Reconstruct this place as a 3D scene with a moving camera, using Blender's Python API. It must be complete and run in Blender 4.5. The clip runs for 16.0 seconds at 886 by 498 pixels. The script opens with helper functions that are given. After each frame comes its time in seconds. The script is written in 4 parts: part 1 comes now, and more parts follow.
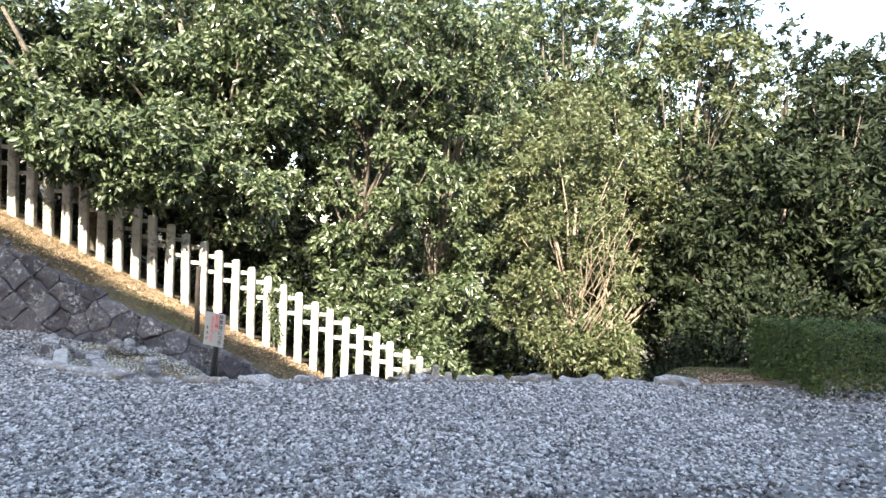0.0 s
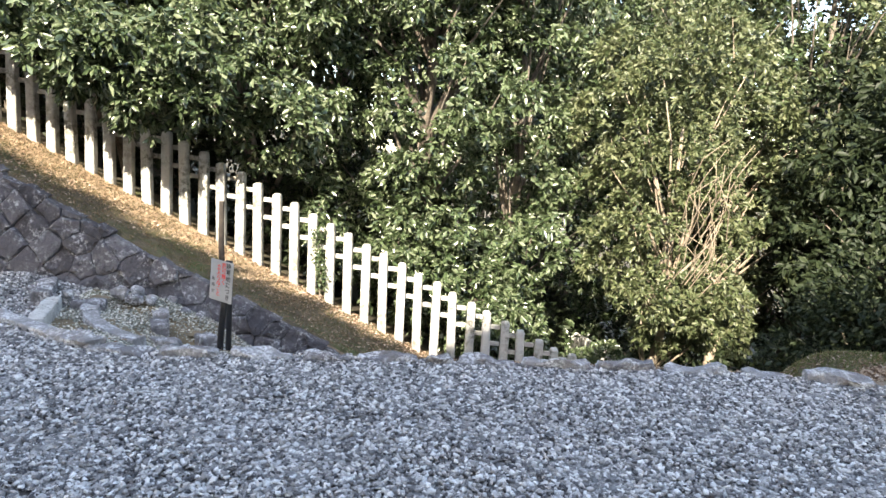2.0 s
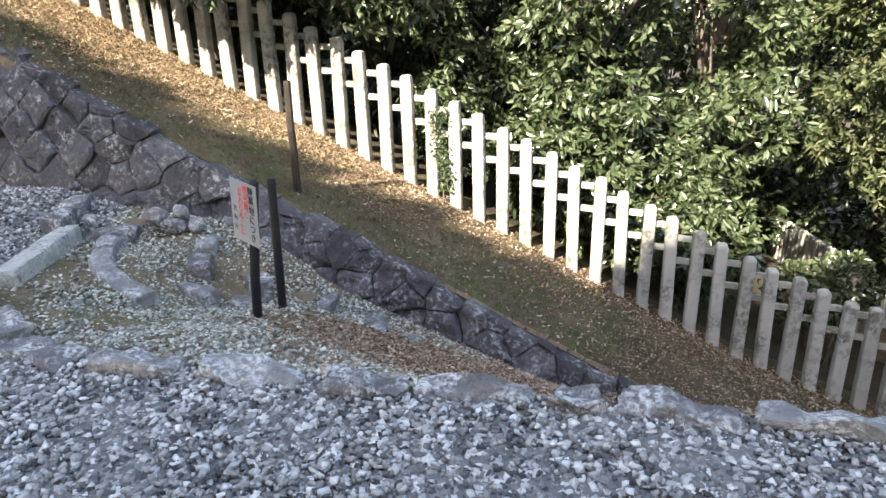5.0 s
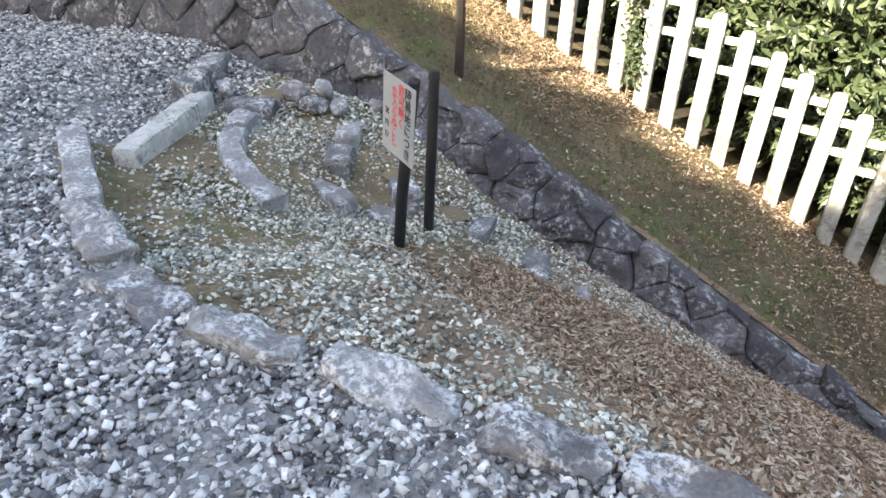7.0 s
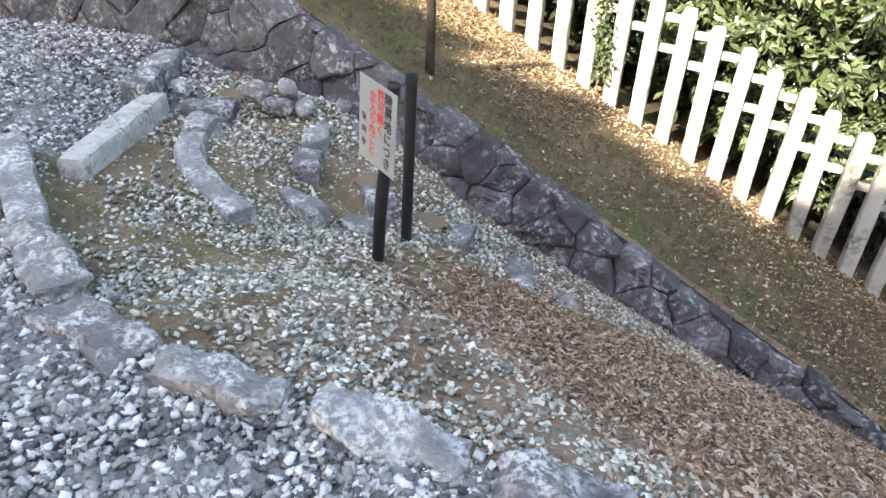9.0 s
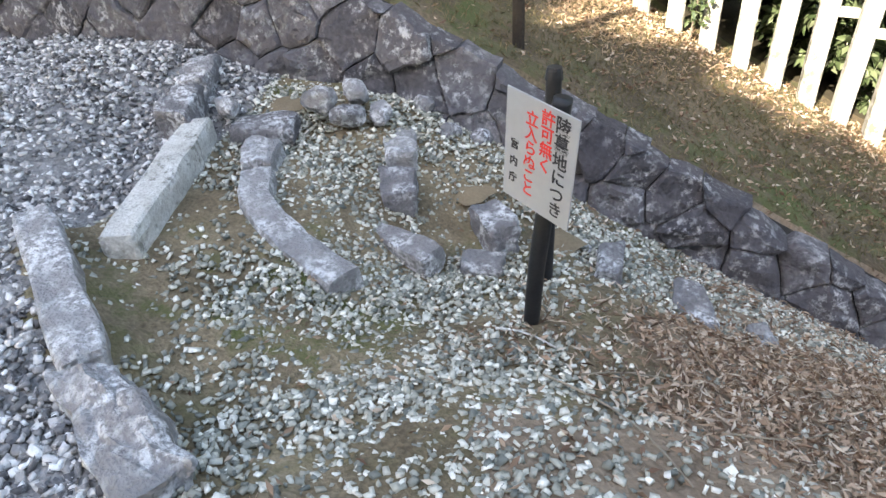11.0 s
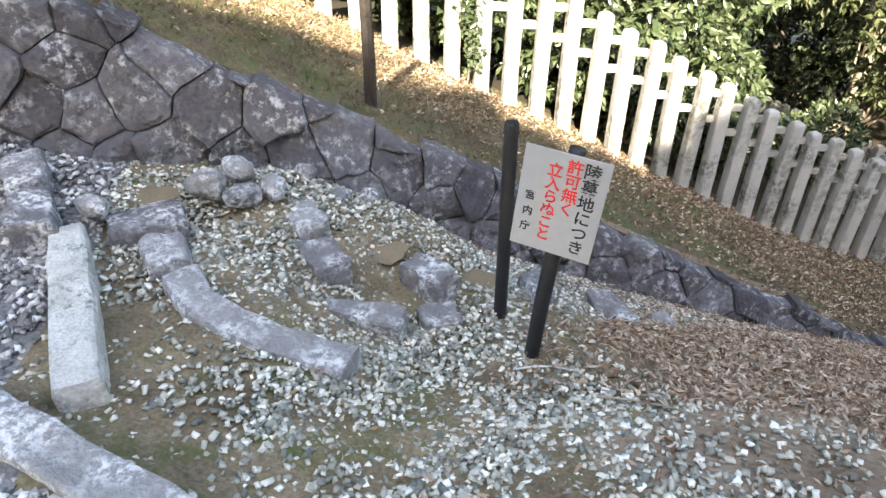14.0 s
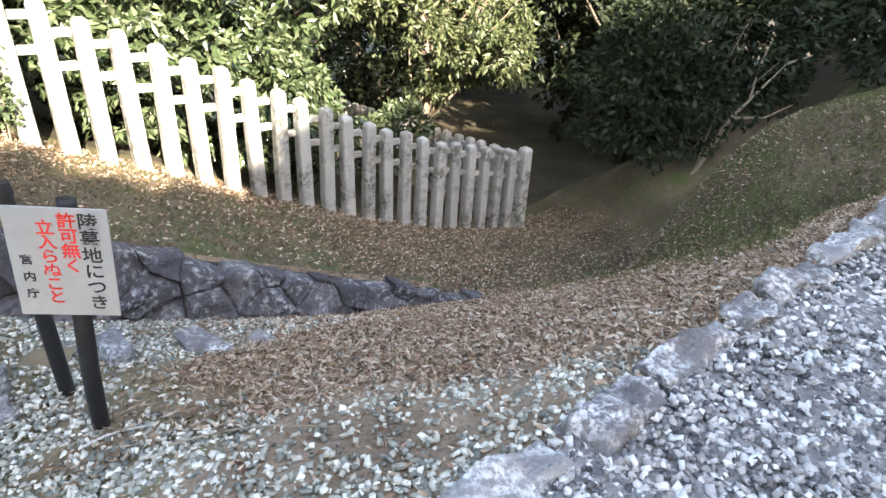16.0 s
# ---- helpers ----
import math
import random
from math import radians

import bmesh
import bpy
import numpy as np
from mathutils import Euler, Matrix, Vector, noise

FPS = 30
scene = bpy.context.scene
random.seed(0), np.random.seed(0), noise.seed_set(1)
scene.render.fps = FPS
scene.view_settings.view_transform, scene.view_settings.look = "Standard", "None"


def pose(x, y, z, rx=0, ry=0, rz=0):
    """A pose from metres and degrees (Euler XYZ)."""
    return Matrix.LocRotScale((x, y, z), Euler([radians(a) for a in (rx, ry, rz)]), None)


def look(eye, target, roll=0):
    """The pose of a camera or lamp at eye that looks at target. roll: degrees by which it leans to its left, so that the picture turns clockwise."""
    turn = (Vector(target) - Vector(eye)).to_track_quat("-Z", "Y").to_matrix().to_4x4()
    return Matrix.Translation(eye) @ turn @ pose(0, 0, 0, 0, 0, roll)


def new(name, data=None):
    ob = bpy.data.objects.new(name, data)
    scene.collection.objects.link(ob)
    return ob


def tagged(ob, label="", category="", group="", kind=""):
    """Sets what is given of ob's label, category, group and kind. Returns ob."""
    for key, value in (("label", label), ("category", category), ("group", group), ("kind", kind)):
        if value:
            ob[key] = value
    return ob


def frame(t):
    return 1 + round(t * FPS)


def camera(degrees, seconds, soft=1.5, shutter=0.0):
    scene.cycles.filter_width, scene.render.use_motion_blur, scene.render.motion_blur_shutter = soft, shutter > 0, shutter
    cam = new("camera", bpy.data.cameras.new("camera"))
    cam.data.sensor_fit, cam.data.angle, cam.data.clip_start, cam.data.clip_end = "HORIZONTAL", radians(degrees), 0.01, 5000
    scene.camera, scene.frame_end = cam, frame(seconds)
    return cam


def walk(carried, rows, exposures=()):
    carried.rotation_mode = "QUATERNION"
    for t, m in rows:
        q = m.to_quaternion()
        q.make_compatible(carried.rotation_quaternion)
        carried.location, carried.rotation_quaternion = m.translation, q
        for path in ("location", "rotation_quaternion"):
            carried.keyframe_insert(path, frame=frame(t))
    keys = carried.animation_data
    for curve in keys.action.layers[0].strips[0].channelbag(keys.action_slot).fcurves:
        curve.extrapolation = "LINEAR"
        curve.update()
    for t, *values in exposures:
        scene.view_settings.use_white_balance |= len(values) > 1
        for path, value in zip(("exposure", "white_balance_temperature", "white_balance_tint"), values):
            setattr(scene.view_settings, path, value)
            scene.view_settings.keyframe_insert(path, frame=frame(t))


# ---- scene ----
cam = camera(67.9, 16.0)
PATH = [
    (0, (0.074, -0.015, 1.783), (-0.992, 1.676, 1.718), 2.2),
    (0.5, (-0.047, 0.494, 1.768), (-0.994, 2.252, 1.651), 2.0),
    (1, (-0.361, 0.91, 1.769), (-1.379, 2.621, 1.585), 2.7),
    (1.5, (-0.587, 1.43, 1.737), (-1.762, 3.034, 1.519), 2.6),
    (2, (-0.903, 1.853, 1.715), (-2.156, 3.387, 1.445), 2.8),
    (2.5, (-1.198, 2.292, 1.719), (-2.515, 3.762, 1.396), 2.3),
    (3, (-1.483, 2.723, 1.719), (-2.875, 4.114, 1.361), 2.2),
    (3.5, (-1.759, 3.119, 1.712), (-3.081, 4.547, 1.249), 2.6),
    (4, (-2.008, 3.549, 1.679), (-3.477, 4.807, 1.167), 0.4),
    (4.5, (-2.349, 3.896, 1.64), (-3.785, 5.161, 1.06), 0.5),
    (5, (-2.685, 4.226, 1.565), (-4.221, 5.318, 0.896), -1.6),
    (5.2, (-2.819, 4.317, 1.541), (-4.381, 5.323, 0.8), -2.2),
    (7.3, (-3.919, 4.559, 1.581), (-5.465, 5.242, 0.512), 2.7),
    (7.5, (-3.951, 4.531, 1.568), (-5.474, 5.252, 0.491), 4.3),
    (8, (-3.969, 4.526, 1.561), (-5.482, 5.264, 0.481), 5.5),
    (8.2, (-3.972, 4.534, 1.568), (-5.495, 5.264, 0.509), 5.2),
    (10.3, (-4.908, 4.534, 1.489), (-6.317, 5.341, 0.321), -3.6),
    (10.5, (-5.07, 4.536, 1.478), (-6.502, 5.283, 0.299), -5.5),
    (11, (-5.314, 4.459, 1.475), (-6.759, 5.146, 0.274), -5.1),
    (11.5, (-5.594, 4.212, 1.492), (-7.048, 4.958, 0.339), -2.3),
    (12, (-5.837, 4.177, 1.426), (-7.27, 4.849, 0.205), -3.2),
    (12.5, (-5.996, 4.113, 1.451), (-7.209, 4.959, 0.104), -0.6),
    (13, (-6.034, 3.939, 1.498), (-6.805, 5.202, 0.153), 5.2),
    (13.5, (-6.037, 3.747, 1.515), (-6.94, 5.039, 0.285), 2.9),
    (14, (-6.096, 3.593, 1.584), (-7.02, 4.973, 0.469), 0.9),
    (14.5, (-6.194, 3.529, 1.629), (-7.119, 4.998, 0.636), -0.4),
    (15, (-6.122, 3.567, 1.592), (-6.92, 5.159, 0.68), 0.6),
    (15.5, (-5.975, 3.669, 1.587), (-6.432, 5.318, 0.551), 0.2),
    (16, (-5.629, 3.745, 1.62), (-5.633, 5.462, 0.595), 3.6),
]
walk(cam, [(t, look(eye, target, roll)) for t, eye, target, roll in PATH],
     [(0, 2.55, 7800, 10), (3, 2.4, 7800, 10), (5.2, 2.35, 7900, 10), (7.3, 2.7, 8300, 10), (10.3, 2.76, 8300, 10), (13, 2.78, 8300, 10), (16, 2.97, 8050, 10)])

# ---- plan frame: U runs along kerb, wall and fence, V away from the forecourt ----
ANGLE, ORIGIN = radians(41.5), Vector((-5.506, 4.869, 0.0))
PLAN = Matrix.Translation(ORIGIN) @ Matrix.Rotation(ANGLE, 4, "Z")
rng = np.random.default_rng(7)

# ---- light ----
SUN_TO = (Matrix.Rotation(ANGLE, 3, "Z") @ Vector((-0.25, -1.0, 0.72))).normalized()
world = bpy.data.worlds.new("sky")
scene.world = world
world.use_nodes = True
sky = world.node_tree.nodes.new("ShaderNodeTexSky")
sky.sky_type, sky.sun_disc = "NISHITA", False
sky.sun_elevation = math.asin(SUN_TO.z)
sky.sun_rotation = math.atan2(SUN_TO.x, SUN_TO.y)
background = world.node_tree.nodes["Background"]
world.node_tree.links.new(sky.outputs[0], background.inputs[0])
background.inputs[1].default_value = 0.15
sun = new("sun", bpy.data.lights.new("sun", "SUN"))
sun.data.energy, sun.data.angle, sun.data.color = 3.6, radians(0.55), (1.0, 0.98, 0.94)
sun.matrix_world = look(SUN_TO * 50, (0, 0, 0))


# ---- materials ----
def material(name, colours, scale=6.0, rough=0.85, bump=0.3, detail=40.0, island=0.0, metallic=0.0,
             spots=None, spot_scale=9.0, spot_at=0.62, obj_random=0.0, translucent=0.0, specular=0.4):
    """Two scales of noise between the colours, fine relief, optional lichen spots and random tint a piece."""
    m = bpy.data.materials.new(name)
    m.use_nodes = True
    t = m.node_tree
    n, l = t.nodes, t.links
    bsdf = n["Principled BSDF"]
    coord = n.new("ShaderNodeTexCoord")
    geo = n.new("ShaderNodeNewGeometry")
    big = n.new("ShaderNodeTexNoise")
    big.inputs["Scale"].default_value, big.inputs["Detail"].default_value = scale, 5
    fine = n.new("ShaderNodeTexNoise")
    fine.inputs["Scale"].default_value, fine.inputs["Detail"].default_value = detail, 6
    for tex in (big, fine):
        l.new(geo.outputs["Position"] if not obj_random else coord.outputs["Object"], tex.inputs["Vector"])
    mix = n.new("ShaderNodeMath")
    mix.operation = "MULTIPLY_ADD"
    l.new(fine.outputs[0], mix.inputs[0])
    mix.inputs[1].default_value = 0.45
    half = n.new("ShaderNodeMath")
    half.operation = "MULTIPLY"
    l.new(big.outputs[0], half.inputs[0])
    half.inputs[1].default_value = 0.55
    l.new(half.outputs[0], mix.inputs[2])
    value = mix.outputs[0]
    if island or obj_random:
        source = geo.outputs["Random Per Island"]
        if obj_random:
            source = n.new("ShaderNodeObjectInfo").outputs["Random"]
        k = island or obj_random
        sh = n.new("ShaderNodeMath")
        sh.operation = "MULTIPLY_ADD"
        l.new(source, sh.inputs[0])
        sh.inputs[1].default_value = k
        sub = n.new("ShaderNodeMath")
        sub.operation = "MULTIPLY_ADD"
        l.new(value, sub.inputs[0])
        sub.inputs[1].default_value, sub.inputs[2].default_value = 1 - k, 0
        l.new(sub.outputs[0], sh.inputs[2])
        value = sh.outputs[0]
    ramp = n.new("ShaderNodeValToRGB")
    lo, hi = (0.32, 0.68) if not (island or obj_random) else (0.12, 0.88)
    while len(ramp.color_ramp.elements) < len(colours):
        ramp.color_ramp.elements.new(0.5)
    for i, c in enumerate(colours):
        e = ramp.color_ramp.elements[i]
        e.position = lo + (hi - lo) * i / max(1, len(colours) - 1)
        e.color = (*c, 1)
    l.new(value, ramp.inputs[0])
    colour = ramp.outputs[0]
    if spots:
        sp = n.new("ShaderNodeTexNoise")
        sp.inputs["Scale"].default_value, sp.inputs["Detail"].default_value = spot_scale, 8
        sp.inputs["Roughness"].default_value = 0.7
        l.new(geo.outputs["Position"], sp.inputs["Vector"])
        r2 = n.new("ShaderNodeValToRGB")
        r2.color_ramp.elements[0].position, r2.color_ramp.elements[1].position = spot_at - 0.07, spot_at + 0.05
        l.new(sp.outputs[0], r2.inputs[0])
        patch = n.new("ShaderNodeTexNoise")
        patch.inputs["Scale"].default_value, patch.inputs["Detail"].default_value = spot_scale * 0.22, 3
        l.new(geo.outputs["Position"], patch.inputs["Vector"])
        r3 = n.new("ShaderNodeValToRGB")
        r3.color_ramp.elements[0].position, r3.color_ramp.elements[1].position = 0.42, 0.62
        l.new(patch.outputs[0], r3.inputs[0])
        both = n.new("ShaderNodeMath")
        both.operation = "MULTIPLY"
        l.new(r2.outputs[0], both.inputs[0])
        l.new(r3.outputs[0], both.inputs[1])
        mx = n.new("ShaderNodeMixRGB")
        l.new(both.outputs[0], mx.inputs[0])
        l.new(colour, mx.inputs[1])
        mx.inputs[2].default_value = (*spots, 1)
        colour = mx.outputs[0]
    l.new(colour, bsdf.inputs["Base Color"])
    bsdf.inputs["Roughness"].default_value = rough
    bsdf.inputs["Metallic"].default_value = metallic
    bsdf.inputs["Specular IOR Level"].default_value = specular
    if bump:
        b = n.new("ShaderNodeBump")
        b.inputs["Strength"].default_value, b.inputs["Distance"].default_value = bump, 0.02
        l.new(fine.outputs[0], b.inputs["Height"])
        l.new(b.outputs[0], bsdf.inputs["Normal"])
    if translucent:
        tr = n.new("ShaderNodeBsdfTranslucent")
        l.new(colour, tr.inputs["Color"])
        ms = n.new("ShaderNodeMixShader")
        ms.inputs[0].default_value = translucent
        l.new(bsdf.outputs[0], ms.inputs[1])
        l.new(tr.outputs[0], ms.inputs[2])
        l.new(ms.outputs[0], n["Material Output"].inputs[0])
    return m


M_BED = material("gravel_bed", [(0.09, 0.086, 0.084), (0.20, 0.192, 0.19), (0.34, 0.33, 0.325)], 9, 0.95, 1.0, 45)
M_GRAVEL = material("gravel_stone", [(0.055, 0.052, 0.056), (0.19, 0.182, 0.185), (0.33, 0.308, 0.295), (0.52, 0.50, 0.49), (0.84, 0.82, 0.80)], 9, 0.8, 0.4, 110, island=0.78, spots=(0.70, 0.69, 0.68), spot_scale=55, spot_at=0.6)
M_PEBBLE = material("pit_pebble", [(0.13, 0.14, 0.125), (0.29, 0.285, 0.24), (0.48, 0.46, 0.39), (0.88, 0.85, 0.77)], 5, 0.8, 0.25, 90, island=0.75)
M_SOIL = material("pit_soil", [(0.085, 0.063, 0.038), (0.185, 0.14, 0.088), (0.32, 0.25, 0.165)], 3.5, 0.95, 0.7, 55, spots=(0.09, 0.10, 0.03), spot_scale=4, spot_at=0.55)
M_LITTER = material("litter_soil", [(0.13, 0.092, 0.063), (0.24, 0.175, 0.125), (0.34, 0.26, 0.19)], 3, 0.95, 0.8, 45)
M_BANK = material("bank_turf", [(0.065, 0.050, 0.033), (0.125, 0.096, 0.062), (0.22, 0.165, 0.108)], 1.8, 0.95, 0.9, 38, spots=(0.09, 0.11, 0.04), spot_scale=3, spot_at=0.52)
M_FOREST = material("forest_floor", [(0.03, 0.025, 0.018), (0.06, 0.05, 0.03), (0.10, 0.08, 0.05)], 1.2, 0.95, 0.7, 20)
M_GRASS = material("grass_blade", [(0.07, 0.085, 0.032), (0.17, 0.14, 0.073), (0.33, 0.245, 0.145)], 0.9, 0.8, 0, 30, island=0.5, translucent=0.2)
M_STRAW = material("straw_blade", [(0.29, 0.20, 0.125), (0.47, 0.34, 0.225), (0.65, 0.50, 0.365)], 0.9, 0.75, 0, 30, island=0.5, translucent=0.2)
M_VERGE = material("verge_blade", [(0.075, 0.10, 0.032), (0.15, 0.17, 0.062), (0.28, 0.25, 0.12)], 0.9, 0.8, 0, 30, island=0.5, translucent=0.2)
M_DRY = material("dry_leaf", [(0.12, 0.066, 0.042), (0.26, 0.165, 0.108), (0.42, 0.30, 0.215), (0.62, 0.52, 0.42)], 3, 0.75, 0, 30, island=0.8, translucent=0.1)
M_WALL = material("wall_stone", [(0.024, 0.022, 0.026), (0.055, 0.051, 0.058), (0.103, 0.097, 0.107), (0.24, 0.235, 0.245)], 6, 0.85, 1.0, 34, obj_random=0.3, spots=(0.40, 0.40, 0.41), spot_scale=19, spot_at=0.57)
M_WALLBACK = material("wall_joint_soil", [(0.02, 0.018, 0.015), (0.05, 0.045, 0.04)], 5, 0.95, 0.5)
M_KERB = material("kerb_stone", [(0.07, 0.064, 0.068), (0.16, 0.15, 0.155), (0.27, 0.26, 0.262), (0.46, 0.45, 0.45)], 9, 0.88, 1.0, 60, obj_random=0.3, spots=(0.66, 0.66, 0.67), spot_scale=32, spot_at=0.515)
M_BAR = material("pale_granite", [(0.36, 0.345, 0.315), (0.56, 0.545, 0.515), (0.76, 0.75, 0.73)], 9, 0.88, 0.8, 70, spots=(0.22, 0.205, 0.18), spot_scale=26, spot_at=0.57)
M_SAND = material("damp_sand", [(0.16, 0.12, 0.075), (0.26, 0.20, 0.13)], 5, 0.9, 0.3, 70)
M_POST = material("weathered_fence_stone", [(0.30, 0.29, 0.265), (0.46, 0.45, 0.42), (0.58, 0.57, 0.54)], 3, 0.9, 0.6, 45, obj_random=0.25, spots=(0.16, 0.155, 0.13), spot_scale=11, spot_at=0.515)
M_BLACK = material("black_paint", [(0.012, 0.012, 0.014), (0.025, 0.025, 0.028)], 8, 0.5, 0.1, 60)
M_DARKWOOD = material("dark_wood_stake", [(0.018, 0.014, 0.012), (0.05, 0.04, 0.032)], 9, 0.85, 0.5, 50)
M_BOARD = material("sign_enamel", [(0.31, 0.32, 0.335), (0.36, 0.37, 0.385)], 3, 0.4, 0.02, 30)
M_RED = material("red_lettering", [(0.70, 0.03, 0.03), (0.76, 0.05, 0.04)], 5, 0.5, 0)
M_INK = material("black_lettering", [(0.02, 0.02, 0.025), (0.03, 0.03, 0.035)], 5, 0.5, 0)
M_BARK = material("bark", [(0.05, 0.04, 0.03), (0.12, 0.10, 0.08), (0.22, 0.19, 0.15)], 4, 0.9, 0.8, 25)
M_PALEBARK = material("pale_bark", [(0.20, 0.16, 0.12), (0.34, 0.28, 0.21)], 5, 0.85, 0.5, 30)
M_LEAF = material("glossy_leaf", [(0.016, 0.026, 0.013), (0.054, 0.082, 0.036), (0.112, 0.146, 0.076), (0.23, 0.255, 0.17)], 0.8, 0.27, 0, 9, island=0.55, translucent=0.18, specular=0.8)
M_LEAF_YELLOW = material("light_leaf", [(0.029, 0.044, 0.018), (0.070, 0.092, 0.040), (0.128, 0.145, 0.070), (0.21, 0.225, 0.14)], 0.8, 0.42, 0, 9, island=0.55, translucent=0.28, specular=0.45)
# Evergreen leaf with its colour and gloss lowered to stand in for woodland shade.
M_LEAF_SHADED = material("shaded_leaf", [(0.008, 0.014, 0.007), (0.019, 0.029, 0.013), (0.040, 0.052, 0.025)], 0.6, 0.55, 0, 7, island=0.5, translucent=0.12, specular=0.25)
M_HEDGE = material("hedge_leaf", [(0.04, 0.07, 0.02), (0.085, 0.13, 0.04), (0.14, 0.19, 0.065)], 1.2, 0.5, 0, 12, island=0.5, translucent=0.2)


# ---- building helpers ----
def part(name, bm, mat, parent=None, label="", smooth=False):
    me = bpy.data.meshes.new(name)
    bm.to_mesh(me)
    bm.free()
    return mesh_part(name, me, mat, parent, label, smooth)


def mesh_part(name, me, mat, parent=None, label="", smooth=False):
    if mat and not me.materials:
        me.materials.append(mat)
    if smooth:
        me.polygons.foreach_set("use_smooth", [True] * len(me.polygons))
    ob = new(name, me)
    if parent:
        ob.parent = parent
    if label:
        tagged(ob, label)
    return ob


def arrays(name, verts, faces):
    """A mesh from an array of corners and an array of faces that all have as many corners."""
    me = bpy.data.meshes.new(name)
    f = np.asarray(faces, dtype=np.int32)
    me.vertices.add(len(verts))
    me.vertices.foreach_set("co", np.asarray(verts, dtype=np.float32).ravel())
    me.loops.add(f.size)
    me.loops.foreach_set("vertex_index", f.ravel())
    me.polygons.add(len(f))
    me.polygons.foreach_set("loop_start", np.arange(0, f.size, f.shape[1], dtype=np.int32))
    me.update(calc_edges=True)
    return me


def at(u, v, z, turn=0.0, tip=0.0, lean=0.0):
    return PLAN @ Matrix.Translation((u, v, z)) @ Euler((radians(tip), radians(lean), radians(turn))).to_matrix().to_4x4()


def smooth_step(x, a, b):
    t = np.clip((x - a) / (b - a), 0, 1)
    return t * t * (3 - 2 * t)


def wall_top(u):
    return -0.68 - 0.5 * np.asarray(u, dtype=float)


def wall_base(u):
    return np.interp(u, [-9, -3.6, -3.3, -2.9, -2.43, -1.69, -1.11, -0.51, 0.44, 1.48, 2.91, 5, 7, 12, 40],
                     [0.05, 0.05, 0.04, -0.08, -0.15, -0.23, -0.49, -0.91, -1.32, -1.74, -2.22, -3.1, -3.75, -4.2, -5])


def fence_top(u):
    return np.interp(u, [-9, 3.65, 4.89, 6.7], [5.15, -1.36, -1.87, -2.42])


def fence_ground(u):
    return np.interp(u, [-40, -9, 3.65, 4.89, 6.7, 9, 40], [12, 3.75, -2.76, -3.27, -3.82, -4.1, -6])


def ground_height(u, v):
    """The lie of the land: level forecourt, hollow below the wall, bank falling along U, valley."""
    u, v = np.asarray(u, dtype=float), np.asarray(v, dtype=float)
    kerb = np.where(u < -1.3, 0.15 + 0.62 * np.clip(-1.3 - u, 0, 1.4), 0.15) - 0.12 * np.clip(u - 4, 0, 6)
    kerb = np.where(u < -2.7, 1.02 + 1.0 * np.clip(-2.7 - u, 0, 3), kerb)
    k = np.clip((v - kerb) / np.maximum(3.1 - kerb, 0.3), 0, 1)
    crest = smooth_step(u, 4.6, 5.9)
    low = wall_base(u) * (k * (1 - crest) + k ** 4 * crest)
    low = low - 0.15 * np.exp(-((u + 1.2) / 0.5) ** 2 - ((v - 1.9) / 0.7) ** 2)
    low = low - 0.13 * smooth_step(u, -3.7, -2.9) * (1 - smooth_step(u, -1.2, -0.4)) * smooth_step(v - np.minimum(kerb, 1.0), 0.08, 0.35) * (1 - smooth_step(v, 2.3, 2.95))
    side = np.where(u < 3.2, smooth_step(v, 3.3, 3.42), smooth_step(v, 3.0, 3.9))
    f = np.clip((v - 3.4) / 2.55, 0, 1)
    bank = wall_top(np.clip(u, -30, 3.2)) - np.clip(u - 3.2, 0, 2.5) * 0.48
    bank = np.where(u > 5.7, np.maximum(-3.5 - 0.08 * (u - 5.7), -6), bank)
    bank = bank * (1 - f) + fence_ground(u) * f - 0.1 * np.clip(v - 5.95, 0, 40)
    z = low * (1 - side) + bank * side
    z = z + (1.3 + 0.3 * np.clip(u - 8.9, 0, 6)) * smooth_step(u, 7.6, 8.9) * (1 - smooth_step(u, 16, 24)) * smooth_step(v, 2.2, 3.2) * (1 - smooth_step(v, 4.6, 7.5))
    return z - 0.02 * np.clip(u - 7, 0, 60) * (v < 3)


def height(u, v):
    return float(ground_height(np.array([u]), np.array([v]))[0])


def wobble(u, v, s):
    return np.sin(u * s + 1.3 * np.sin(v * s * 0.7)) * np.cos(v * s * 1.3 + np.sin(u * s * 0.9))


